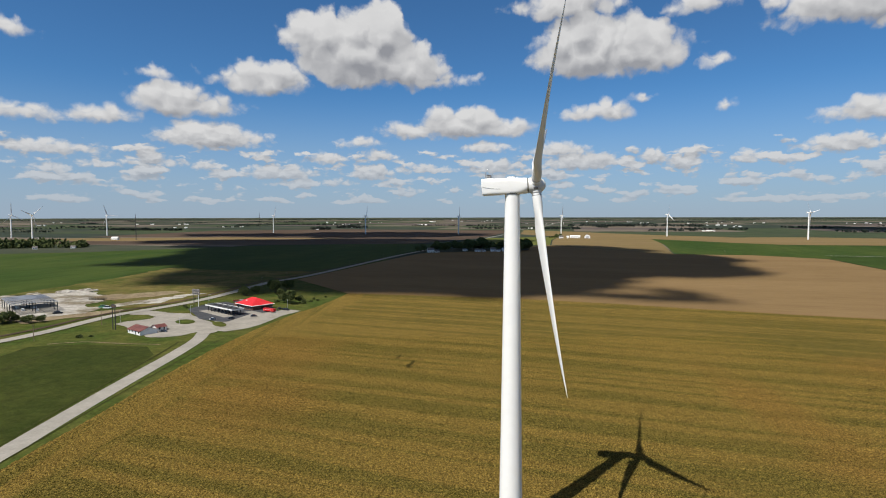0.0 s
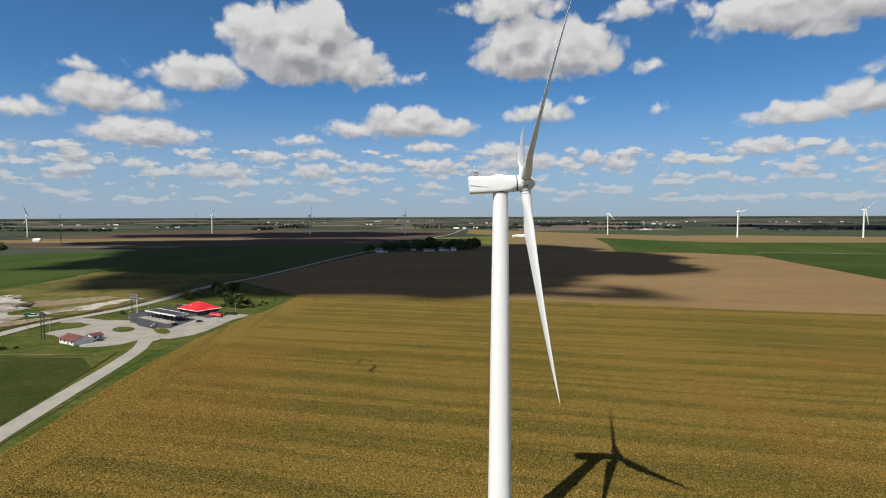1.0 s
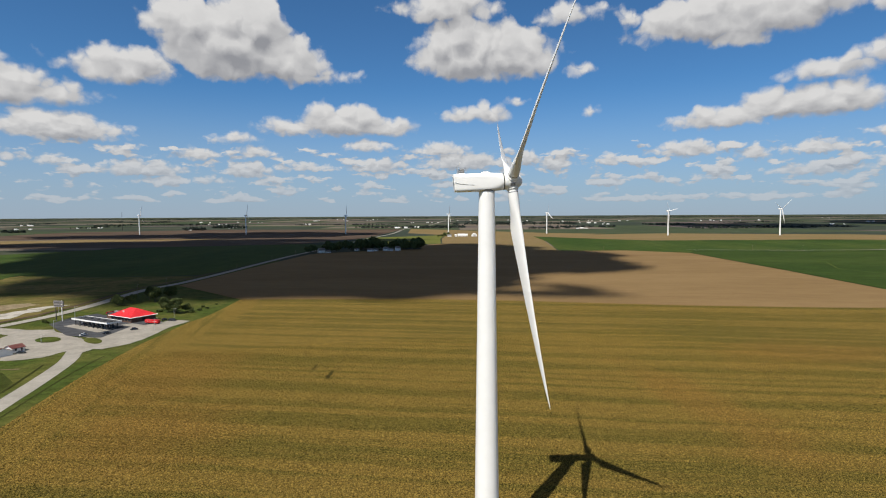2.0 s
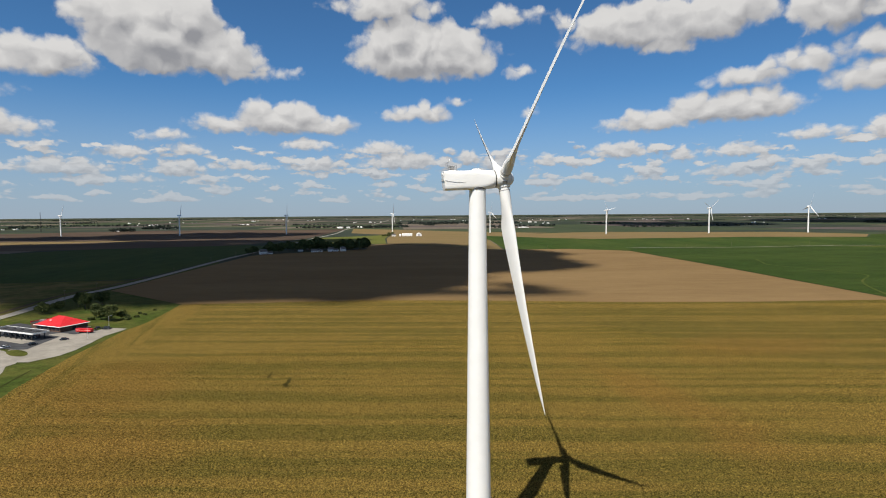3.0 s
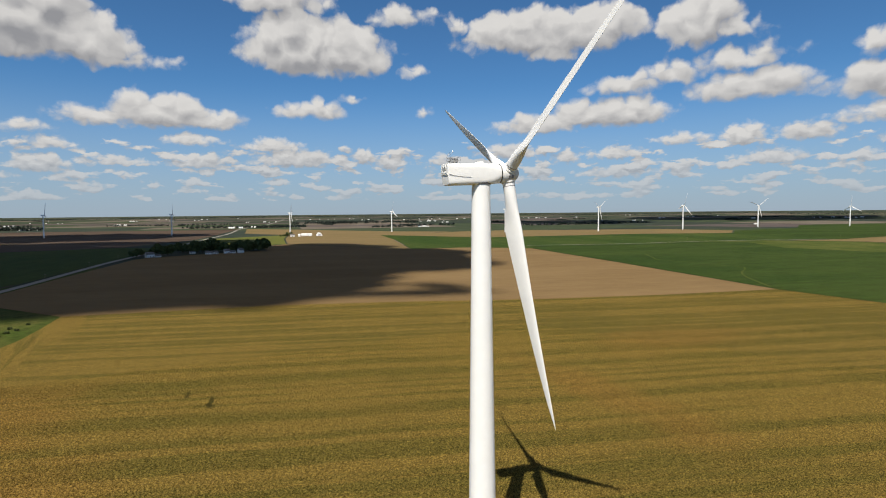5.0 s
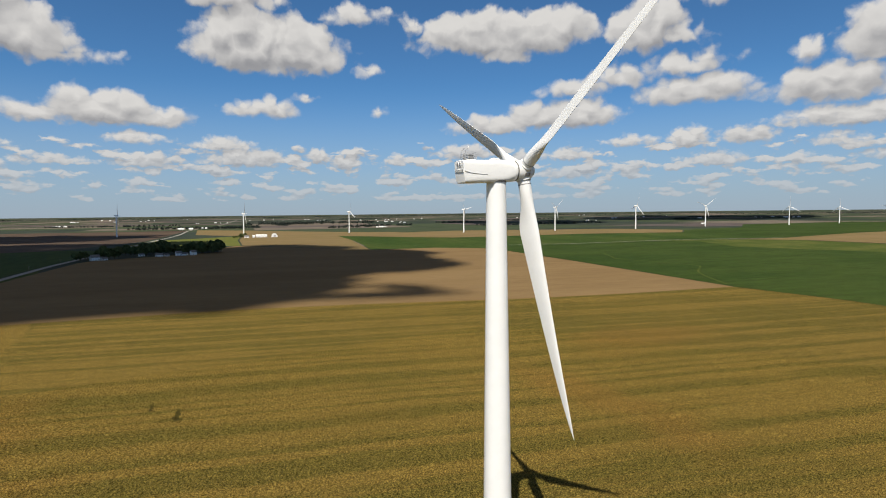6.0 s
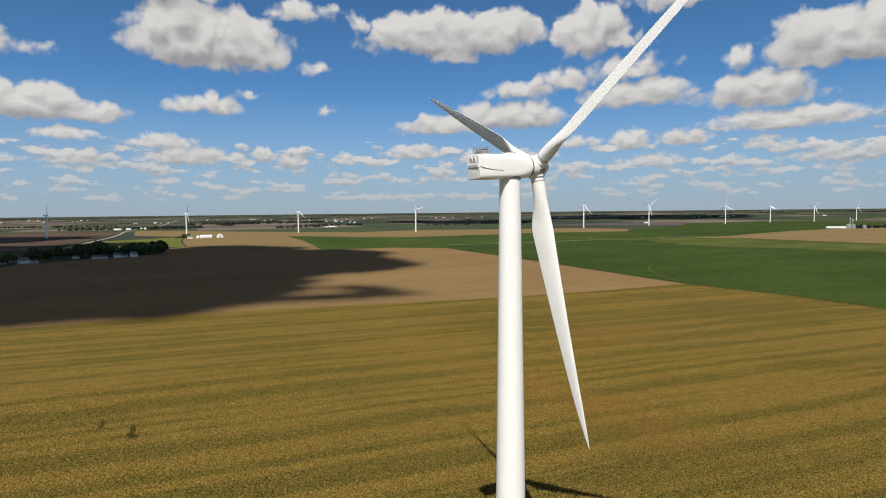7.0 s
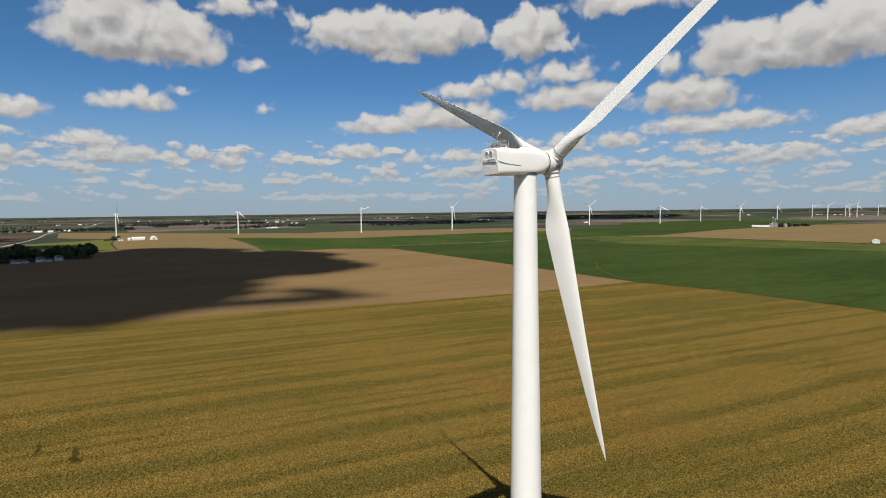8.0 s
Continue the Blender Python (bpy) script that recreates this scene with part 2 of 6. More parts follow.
# ---- materials ----
def surface(name, c1, c2, scale=0.05, fine=2.0, rough=0.85, metal=0.0, bump=0.3, depth=0.1, spread=0.35, stretch=(1, 1, 1), turn=0.0, contrast=(0.35, 0.65), mottle=0.08):
    """Two colours mixed by large blotches, a grain that varies their value, and a fine relief."""
    m = bpy.data.materials.new(name)
    m.use_nodes = True
    g = Graph(m.node_tree)
    at = g.add("ShaderNodeTexCoord").outputs["Object"]
    turned = g.add("ShaderNodeMapping")
    g.put(turned.inputs["Vector"], at)
    turned.inputs["Rotation"].default_value = (0, 0, radians(turn))
    long = g.vec("MULTIPLY", turned.outputs[0], stretch)
    blotch = g.noise(long, scale, 5.0, 0.6)
    grain = g.noise(at, fine, 4.0, 0.65)
    colour = g.mix(g.ramp(blotch, *contrast), rgb(*c1), rgb(*c2))
    middle = g.noise(long, math.sqrt(scale * fine), 4.0, 0.6)
    value = g.math("MULTIPLY", g.ramp(grain, 0.25, 0.75, 1 - spread, 1 + spread, smooth=False), g.ramp(middle, 0.3, 0.7, 1 - mottle, 1 + mottle, smooth=False))
    tint = g.add("ShaderNodeCombineColor")
    for i in range(3):
        g.put(tint.inputs[i], value)
    colour = g.mix(1.0, colour, tint.outputs[0], "MULTIPLY")
    shader = g.add("ShaderNodeBsdfPrincipled")
    g.put(shader.inputs["Base Color"], colour)
    shader.inputs["Roughness"].default_value = rough
    shader.inputs["Metallic"].default_value = metal
    shader.inputs["Specular IOR Level"].default_value = 0.4 if rough < 0.8 else 0.04
    if bump:
        b = g.add("ShaderNodeBump")
        b.inputs["Strength"].default_value, b.inputs["Distance"].default_value = bump, depth
        g.put(b.inputs["Height"], grain)
        g.put(shader.inputs["Normal"], b.outputs[0])
    end = g.add("ShaderNodeOutputMaterial")
    g.put(end.inputs[0], shader.outputs[0])
    return m


DRY_GROUND = [(-88, 275, 34, 60), (-76, 215, 30, 40), (126, 205, 14, 60), (122, 156, 20, 22), (230, 250, 60, 30)]


def crop_material(name, gold, green, orange):
    """A ripening crop: strips along the drilling direction, drifts of colour, and a speckle of single plants."""
    m = bpy.data.materials.new(name)
    m.use_nodes = True
    g = Graph(m.node_tree)
    at = g.add("ShaderNodeTexCoord").outputs["Object"]
    turned = g.add("ShaderNodeMapping")
    g.put(turned.inputs["Vector"], at)
    turned.inputs["Rotation"].default_value = (0, 0, radians(19.5))
    bend = g.noise(at, 0.012, 2.0, 0.5)
    across = g.vec("ADD", g.vec("MULTIPLY", turned.outputs[0], (0.012, 1.0, 0.0)), g.vec("MULTIPLY", bend, (0.0, 7.0, 0.0)))
    # the headland along the road is drilled the other way
    place = g.add("ShaderNodeSeparateXYZ")
    g.put(place.inputs[0], at)
    margin = g.math("SUBTRACT", place.outputs[0], g.ramp(place.outputs[1], 280.0, 540.0, -125.5, -90.0))
    head = g.ramp(g.math("ADD", margin, g.math("MULTIPLY", bend, 8.0)), 22.0, 32.0, 1.0, 0.0)
    rows = g.noise(across, 0.085, 3.0, 0.55)
    along = g.noise(g.vec("MULTIPLY", at, (1.0, 0.03, 0.0)), 0.16, 3.0, 0.6)
    line = g.add("ShaderNodeSeparateXYZ")
    g.put(line.inputs[0], across)
    passes = g.math("SINE", g.math("MULTIPLY", line.outputs[1], 2 * math.pi / 9.2))
    rows = g.math("ADD", rows, g.math("MULTIPLY", passes, 0.04))
    strips = g.mix_value(head, rows, g.math("ADD", along, 0.05))
    drift = g.noise(at, 0.011, 4.0, 0.6)
    patch = g.noise(g.vec("MULTIPLY", turned.outputs[0], (0.5, 1.0, 0.0)), 0.03, 4.0, 0.6)
    plants = g.noise(at, 2.9, 3.0, 0.75)
    colour = g.mix(g.ramp(g.math("ADD", strips, g.math("MULTIPLY", g.math("SUBTRACT", drift, 0.5), 0.40)), 0.42, 0.555), rgb(*green), rgb(*gold))
    # drier ground: reddish towards the road, yellow on a long patch far from it
    dry = None
    for x, y, w, h in DRY_GROUND:
        q = g.vec("LENGTH", g.vec("MULTIPLY_ADD", at, (1 / w, 1 / h, 0), (-x / w, -y / h, 0)))
        q = g.ramp(g.math("ADD", q, g.math("MULTIPLY", g.math("SUBTRACT", patch, 0.5), 2.2)), 0.3, 1.3, 0.45, 0.0)
        dry = q if dry is None else g.math("MAXIMUM", dry, q)
    colour = g.mix(g.math("MAXIMUM", dry, g.ramp(patch, 0.56, 0.76, 0.0, 0.20)), colour, rgb(*orange))
    colour = g.mix(g.ramp(plants, 0.40, 0.66, 0.0, 0.55), colour, rgb(gold[0] * 1.3, gold[1] * 1.3, gold[2] * 1.4))
    clumps = g.ramp(g.noise(at, 1.9, 3.0, 0.7), 0.36, 0.62, 0.62, 1.34)
    speck = g.math("MULTIPLY", g.ramp(plants, 0.35, 0.60, 0.25, 1.32), clumps)
    tint = g.add("ShaderNodeCombineColor")
    for i in range(3):
        g.put(tint.inputs[i], speck)
    colour = g.mix(1.0, colour, tint.outputs[0], "MULTIPLY")
    shader = g.add("ShaderNodeBsdfPrincipled")
    g.put(shader.inputs["Base Color"], colour)
    shader.inputs["Roughness"].default_value = 0.9
    shader.inputs["Specular IOR Level"].default_value = 0.03
    b = g.add("ShaderNodeBump")
    b.inputs["Strength"].default_value, b.inputs["Distance"].default_value = 0.9, 0.4
    g.put(b.inputs["Height"], plants)
    g.put(shader.inputs["Normal"], b.outputs[0])
    end = g.add("ShaderNodeOutputMaterial")
    g.put(end.inputs[0], shader.outputs[0])
    return m


def leaf_material(name, c1, c2):
    m = bpy.data.materials.new(name)
    m.use_nodes = True
    g = Graph(m.node_tree)
    island = g.add("ShaderNodeNewGeometry").outputs["Random Per Island"]
    own = g.add("ShaderNodeObjectInfo").outputs["Random"]
    colour = g.mix(g.math("FRACT", g.math("ADD", island, own)), rgb(*c1), rgb(*c2))
    shader = g.add("ShaderNodeBsdfPrincipled")
    g.put(shader.inputs["Base Color"], colour)
    shader.inputs["Roughness"].default_value = 0.75
    shader.inputs["Specular IOR Level"].default_value = 0.2
    end = g.add("ShaderNodeOutputMaterial")
    g.put(end.inputs[0], shader.outputs[0])
    return m


M = {}
M["grass"] = surface("roadside_grass", (0.044, 0.0640, 0.0125), (0.078, 0.0810, 0.0200), 0.035, 0.9, 0.95, bump=0.5, depth=0.3, mottle=0.30)
M["gold"] = crop_material("ripening_soybeans", (0.160, 0.1100, 0.0258), (0.083, 0.0715, 0.0150), (0.190, 0.0985, 0.0250))
M["brown"] = surface("tilled_soil", (0.166, 0.1090, 0.0505), (0.192, 0.128, 0.0610), 0.012, 1.6, 0.95, bump=0.5, depth=0.25, spread=0.14, stretch=(0.25, 1, 1), turn=19.0)
M["tan"] = surface("stubble", (0.18, 0.127, 0.0615), (0.156, 0.115, 0.0508), 0.012, 0.8, 0.95, bump=0.3, depth=0.3, spread=0.12, stretch=(0.2, 1, 1), turn=13.0)
M["green"] = surface("green_soybeans", (0.0262, 0.0465, 0.0092), (0.0400, 0.0600, 0.0130), 0.010, 0.8, 0.9, bump=0.5, depth=0.4, spread=0.25, stretch=(0.35, 1, 1), turn=13.0, mottle=0.2)
M["lush"] = surface("young_green_crop", (0.0300, 0.0540, 0.0108), (0.0480, 0.0680, 0.0150), 0.008, 0.6, 0.9, bump=0.4, depth=0.3, spread=0.2, stretch=(1, 0.3, 1), turn=13.0, mottle=0.2)
M["pale"] = surface("yellow_green_grass", (0.0943, 0.107, 0.0230), (0.115, 0.119, 0.0312), 0.012, 0.6, 0.95, bump=0.3, depth=0.3, spread=0.15, mottle=0.16)
M["strip"] = surface("mixed_grass_strip", (0.0508, 0.0705, 0.0148), (0.0820, 0.0918, 0.0230), 0.012, 0.6, 0.95, bump=0.3, depth=0.3, spread=0.2, mottle=0.16)
# aerial haze is painted into these far colours: greyer and bluer than near crops
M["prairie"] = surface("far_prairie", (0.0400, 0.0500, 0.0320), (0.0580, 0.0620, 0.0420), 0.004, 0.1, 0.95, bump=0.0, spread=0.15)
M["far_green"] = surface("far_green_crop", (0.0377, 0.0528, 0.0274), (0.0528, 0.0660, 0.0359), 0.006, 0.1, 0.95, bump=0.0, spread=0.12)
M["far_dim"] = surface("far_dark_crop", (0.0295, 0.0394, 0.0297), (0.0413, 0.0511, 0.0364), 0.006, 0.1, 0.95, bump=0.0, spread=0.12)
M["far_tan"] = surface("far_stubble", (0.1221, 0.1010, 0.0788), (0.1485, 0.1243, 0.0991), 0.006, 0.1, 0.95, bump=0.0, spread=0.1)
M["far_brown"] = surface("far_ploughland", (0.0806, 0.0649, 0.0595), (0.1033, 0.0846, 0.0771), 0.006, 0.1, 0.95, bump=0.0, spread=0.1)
M["meadow"] = surface("dry_meadow", (0.0656, 0.0738, 0.0164), (0.135, 0.107, 0.0369), 0.022, 0.5, 0.95, bump=0.4, depth=0.3, spread=0.2, mottle=0.28)
M["dark"] = surface("dark_soil", (0.0656, 0.0459, 0.0344), (0.0918, 0.0656, 0.0467), 0.006, 0.5, 0.95, bump=0.3, depth=0.3, spread=0.12, stretch=(0.3, 1, 1), turn=13.0)
M["lawn"] = surface("mown_green", (0.0290, 0.0385, 0.0080), (0.0400, 0.0475, 0.0105), 0.03, 1.2, 0.9, bump=0.5, depth=0.2, spread=0.3, mottle=0.24)
M["concrete"] = surface("old_concrete", (0.241, 0.224, 0.195), (0.298, 0.276, 0.241), 0.08, 1.4, 0.9, bump=0.15, depth=0.02, spread=0.12)
M["road"] = surface("pale_chip_seal", (0.262, 0.246, 0.217), (0.302, 0.282, 0.250), 0.05, 1.0, 0.9, bump=0.15, depth=0.02, spread=0.12)
M["asphalt"] = surface("asphalt", (0.050, 0.052, 0.058), (0.072, 0.074, 0.080), 0.12, 1.5, 0.85, bump=0.15, depth=0.02, spread=0.2)
M["gravel"] = surface("white_gravel", (0.17, 0.145, 0.105), (0.36, 0.34, 0.305), 0.035, 0.5, 0.95, bump=0.3, depth=0.1, spread=0.2, contrast=(0.38, 0.56), mottle=0.28)
M["dirt"] = surface("dry_dirt", (0.1640, 0.1248, 0.0754), (0.2360, 0.1904, 0.1248), 0.06, 0.9, 0.95, bump=0.3, depth=0.1, spread=0.2, mottle=0.28)
M["bare"] = surface("trampled_plants", (0.030, 0.036, 0.010), (0.048, 0.052, 0.016), 0.5, 3.0, 0.95, bump=0.6, depth=0.3)
M["lodged"] = surface("lodged_plants", (0.046, 0.037, 0.009), (0.078, 0.062, 0.014), 0.5, 3.0, 0.95, bump=0.6, depth=0.3)
M["white"] = surface("white_gelcoat", (0.83, 0.83, 0.815), (0.86, 0.86, 0.845), 0.25, 6.0, 0.38, bump=0.02, depth=0.004, spread=0.015, mottle=0.006)
M["blade"] = surface("blade_gelcoat", (0.80, 0.80, 0.79), (0.85, 0.85, 0.835), 0.12, 3.0, 0.42, bump=0.03, depth=0.006, spread=0.025, mottle=0.006)
M["hub"] = surface("hub_casting", (0.68, 0.68, 0.66), (0.80, 0.795, 0.77), 0.7, 5.0, 0.5, bump=0.06, depth=0.02, spread=0.06, mottle=0.006)
M["seam"] = surface("dark_rubber", (0.05, 0.05, 0.05), (0.09, 0.09, 0.09), 2.0, 8.0, 0.8, bump=0.0, spread=0.1)
M["grille"] = surface("grey_louvre", (0.20, 0.20, 0.20), (0.28, 0.28, 0.28), 2.0, 8.0, 0.6, bump=0.0, spread=0.1)
M["steel"] = surface("galvanised_steel", (0.42, 0.43, 0.44), (0.52, 0.53, 0.54), 2.0, 9.0, 0.45, metal=0.6, bump=0.0, spread=0.1)
M["dark_steel"] = surface("dark_painted_steel", (0.035, 0.035, 0.038), (0.06, 0.058, 0.055), 1.0, 4.0, 0.6, bump=0.0, spread=0.15)
M["red_roof"] = surface("red_metal_roof", (0.55, 0.018, 0.025), (0.62, 0.03, 0.035), 0.3, 2.0, 0.45, bump=0.05, depth=0.02, spread=0.06)
M["maroon"] = surface("weathered_maroon_roof", (0.10, 0.030, 0.027), (0.15, 0.055, 0.045), 0.25, 1.5, 0.7, bump=0.1, depth=0.02, spread=0.12)
M["brick"] = surface("dark_brick", (0.11, 0.065, 0.050), (0.16, 0.10, 0.075), 0.4, 4.0, 0.9, bump=0.2, depth=0.02, spread=0.2)
M["paint"] = surface("white_paint", (0.70, 0.70, 0.68), (0.80, 0.80, 0.78), 0.3, 3.0, 0.7, bump=0.05, depth=0.01, spread=0.05, mottle=0.006)
M["grey_roof"] = surface("grey_metal_roof", (0.17, 0.185, 0.21), (0.23, 0.245, 0.27), 0.2, 1.5, 0.5, metal=0.2, bump=0.05, depth=0.02, spread=0.1)
M["shingle"] = surface("grey_shingle", (0.13, 0.12, 0.115), (0.20, 0.19, 0.18), 0.4, 3.0, 0.9, bump=0.1, depth=0.02, spread=0.15)
M["glass"] = surface("dark_glass", (0.02, 0.025, 0.03), (0.04, 0.045, 0.05), 0.5, 2.0, 0.08, bump=0.0, spread=0.05, mottle=0.006)
M["tyre"] = surface("tyre_rubber", (0.02, 0.02, 0.02), (0.035, 0.035, 0.035), 2.0, 8.0, 0.9, bump=0.0, spread=0.1)
M["car_dark"] = surface("dark_car_paint", (0.015, 0.016, 0.02), (0.02, 0.022, 0.026), 0.5, 3.0, 0.25, bump=0.0, spread=0.05, mottle=0.006)
M["car_white"] = surface("white_car_paint", (0.70, 0.70, 0.70), (0.75, 0.75, 0.75), 0.5, 3.0, 0.3, bump=0.0, spread=0.03, mottle=0.006)
M["car_red"] = surface("red_truck_paint", (0.50, 0.010, 0.012), (0.56, 0.016, 0.016), 0.5, 3.0, 0.4, bump=0.0, spread=0.05)
M["car_green"] = surface("green_machine_paint", (0.05, 0.22, 0.10), (0.07, 0.27, 0.13), 0.5, 3.0, 0.4, bump=0.0, spread=0.05)
M["sign_grey"] = surface("grey_sign_face", (0.30, 0.30, 0.31), (0.42, 0.42, 0.43), 0.3, 2.0, 0.6, bump=0.0, spread=0.08)
M["sign_dim"] = surface("dim_sign_face", (0.14, 0.13, 0.13), (0.24, 0.22, 0.22), 0.5, 2.0, 0.6, bump=0.0, spread=0.1)
M["wood"] = surface("weathered_pole_wood", (0.16, 0.12, 0.085), (0.22, 0.17, 0.125), 0.6, 5.0, 0.9, bump=0.2, depth=0.02, stretch=(1, 1, 0.1))
M["bark"] = surface("bark", (0.09, 0.070, 0.052), (0.14, 0.11, 0.085), 1.0, 6.0, 0.95, bump=0.4, depth=0.05, stretch=(1, 1, 0.3))
M["leaf"] = leaf_material("summer_leaves", (0.042, 0.062, 0.019), (0.108, 0.125, 0.040))
# bluish leaf colour paints in the haze over distant trees
M["hazed_leaf"] = leaf_material("far_woods", (0.0180, 0.0271, 0.0221), (0.0328, 0.0426, 0.0328))
M["cloud"] = surface("cloud_mist", (0.85, 0.85, 0.85), (0.9, 0.9, 0.9), 0.003, 0.02, 1.0, bump=0.0, spread=0.03)


# ---- building helpers ----
EYE = Vector((-22.0, 30.0, 73.3))


def terrain(x, y):
    """Height of the almost flat land: a shallow dip ahead and a low swell under the wind farm."""
    return -5.5 * math.exp(-(((x - 60) / 700) ** 2) - ((y - 2400) / 500) ** 2) + 9.5 * math.exp(-(((x - 1750) / 800) ** 2) - ((y - 1280) / 500) ** 2)


def far(x, y, z=0.0):
    """A place on the land. Past 2600 m distances are drawn together, so that the plain reaches its horizon within 5 km; gives the place and the scale there."""
    p = Vector((x, y, z + terrain(x, y)))
    d = math.hypot(x - EYE.x, y - EYE.y)
    if d <= 2600:
        return p, 1.0
    s = (2600 + 2200 * (1 - 1 / (1 + (d - 2600) / 2200))) / d
    return EYE + (p - EYE) * s, s


def link(name, bm, material, parent=None, label=""):
    """One mesh object out of a bmesh."""
    me = bpy.data.meshes.new(name)
    bm.to_mesh(me)
    bm.free()
    me.materials.append(material)
    ob = new(name, me)
    ob.parent = parent
    if label:
        tagged(ob, label)
    return ob


def part(name, bm, material, parent, label="", smooth=False):
    if smooth:
        for f in bm.faces:
            f.smooth = len(f.verts) == 4
    return link(name, bm, material, parent, label)


def thing(name, label, category, group="", at=None, kind=""):
    ob = tagged(new(name), label, category, group, kind)
    if at is not None:
        ob.matrix_basis = at
    return ob


def box(bm, x0, x1, y0, y1, z0, z1, bevel=0.0):
    made = bmesh.ops.create_cube(bm, size=1.0, matrix=Matrix.Translation(((x0 + x1) / 2, (y0 + y1) / 2, (z0 + z1) / 2)) @ Matrix.Diagonal((x1 - x0, y1 - y0, z1 - z0, 1)))
    if bevel:
        edges = list({e for v in made["verts"] for e in v.link_edges})
        bmesh.ops.bevel(bm, geom=edges, offset=bevel, segments=2, affect="EDGES", profile=0.5)
    return bm


def boxed(x0, x1, y0, y1, z0, z1, bevel=0.0):
    return box(bmesh.new(), x0, x1, y0, y1, z0, z1, bevel)


def rod(bm, a, b, r0, r1=None, sides=10, caps=True):
    """A straight tapered rod from a to b."""
    a, b = Vector(a), Vector(b)
    d = b - a
    m = Matrix.Translation((a + b) / 2) @ d.to_track_quat("Z", "Y").to_matrix().to_4x4()
    bmesh.ops.create_cone(bm, cap_ends=caps, segments=sides, radius1=r0, radius2=r0 if r1 is None else r1, depth=d.length, matrix=m)
    return bm


def rodded(a, b, r0, r1=None, sides=10):
    return rod(bmesh.new(), a, b, r0, r1, sides)


def loft(rings, cap=True):
    """A skin over closed rings of equally many points."""
    bm = bmesh.new()
    rows = [[bm.verts.new(p) for p in ring] for ring in rings]
    n = len(rows[0])
    for a, b in zip(rows[:-1], rows[1:]):
        for i in range(n):
            bm.faces.new((a[i], a[(i + 1) % n], b[(i + 1) % n], b[i]))
    if cap:
        bm.faces.new(rows[0][::-1])
        bm.faces.new(rows[-1])
    bmesh.ops.recalc_face_normals(bm, faces=bm.faces)
    return bm


def prism(outline, z0, z1):
    return loft([[(x, y, z0) for x, y in outline], [(x, y, z1) for x, y in outline]])


def sheet(name, outline, material, lift, label, step=120.0, category="field"):
    """A piece of the land's surface inside an outline, laid over the terrain."""
    bm = bmesh.new()
    bm.faces.new([bm.verts.new((x, y, 0)) for x, y in outline])
    bmesh.ops.triangulate(bm, faces=bm.faces[:])
    for k in (0, 1):
        lo, hi = min(p[k] for p in outline), max(p[k] for p in outline)
        at = math.floor(lo / step) * step + step
        while at < hi:
            co, no = ((at, 0, 0), (1, 0, 0)) if k == 0 else ((0, at, 0), (0, 1, 0))
            bmesh.ops.bisect_plane(bm, geom=bm.verts[:] + bm.edges[:] + bm.faces[:], plane_co=co, plane_no=no)
            at += step
    for v in bm.verts:
        p, s = far(v.co.x, v.co.y)
        v.co = p + Vector((0, 0, lift))
    bmesh.ops.recalc_face_normals(bm, faces=bm.faces)
    if bm.faces and sum(f.normal.z for f in bm.faces) < 0:
        bmesh.ops.reverse_faces(bm, faces=bm.faces[:])
    ob = link(name, bm, material)
    return tagged(ob, label, category, kind="structure")


def rough(outline, amount, seed=1, step=6.0):
    """The outline with uneven, natural edges."""
    r = random.Random(seed)
    out = []
    for (x0, y0), (x1, y1) in zip(outline, outline[1:] + outline[:1]):
        n = max(1, int(math.hypot(x1 - x0, y1 - y0) / step))
        for k in range(n):
            x, y = x0 + (x1 - x0) * k / n, y0 + (y1 - y0) * k / n
            q = noise.noise_vector(Vector((x * 0.06, y * 0.06, seed)))
            out.append((x + amount * (q.x * 1.6 + r.uniform(-0.4, 0.4)), y + amount * (q.y * 1.6 + r.uniform(-0.4, 0.4))))
    return out


def rounded(x, y, rx, ry, turn, seed=1):
    c, s = math.cos(radians(turn)), math.sin(radians(turn))
    return [(x + rx * math.cos(a) * c - ry * math.sin(a) * s, y + rx * math.cos(a) * s + ry * math.sin(a) * c) for a in [k * math.pi / 12 for k in range(24)]]


def strip(name, line, width, material, lift, label, category="road", step=40.0):
    """A road of even width along a smoothed line."""
    pts = [Vector((x, y, 0)) for x, y in line]
    dense = []
    for i in range(len(pts) - 1):
        p0, p1, p2, p3 = pts[max(i - 1, 0)], pts[i], pts[i + 1], pts[min(i + 2, len(pts) - 1)]
        n = max(2, int((p2 - p1).length / step))
        for k in range(n):
            t = k / n
            dense.append(0.5 * (2 * p1 + (p2 - p0) * t + (2 * p0 - 5 * p1 + 4 * p2 - p3) * t * t + (3 * p1 - p0 - 3 * p2 + p3) * t ** 3))
    dense.append(pts[-1])
    bm = bmesh.new()
    rows = []
    for i, p in enumerate(dense):
        d = (dense[min(i + 1, len(dense) - 1)] - dense[max(i - 1, 0)]).normalized()
        side = Vector((d.y, -d.x, 0)) * width / 2
        row = []
        for q in (p - side, p + side):
            w, s = far(q.x, q.y)
            row.append(bm.verts.new(w + Vector((0, 0, lift))))
        rows.append(row)
    for a, b in zip(rows[:-1], rows[1:]):
        bm.faces.new((a[0], a[1], b[1], b[0]))
    bmesh.ops.recalc_face_normals(bm, faces=bm.faces)
    if bm.faces[:][0].normal.z < 0:
        bmesh.ops.reverse_faces(bm, faces=bm.faces[:])
    return tagged(link(name, bm, material), label, category, kind="structure")


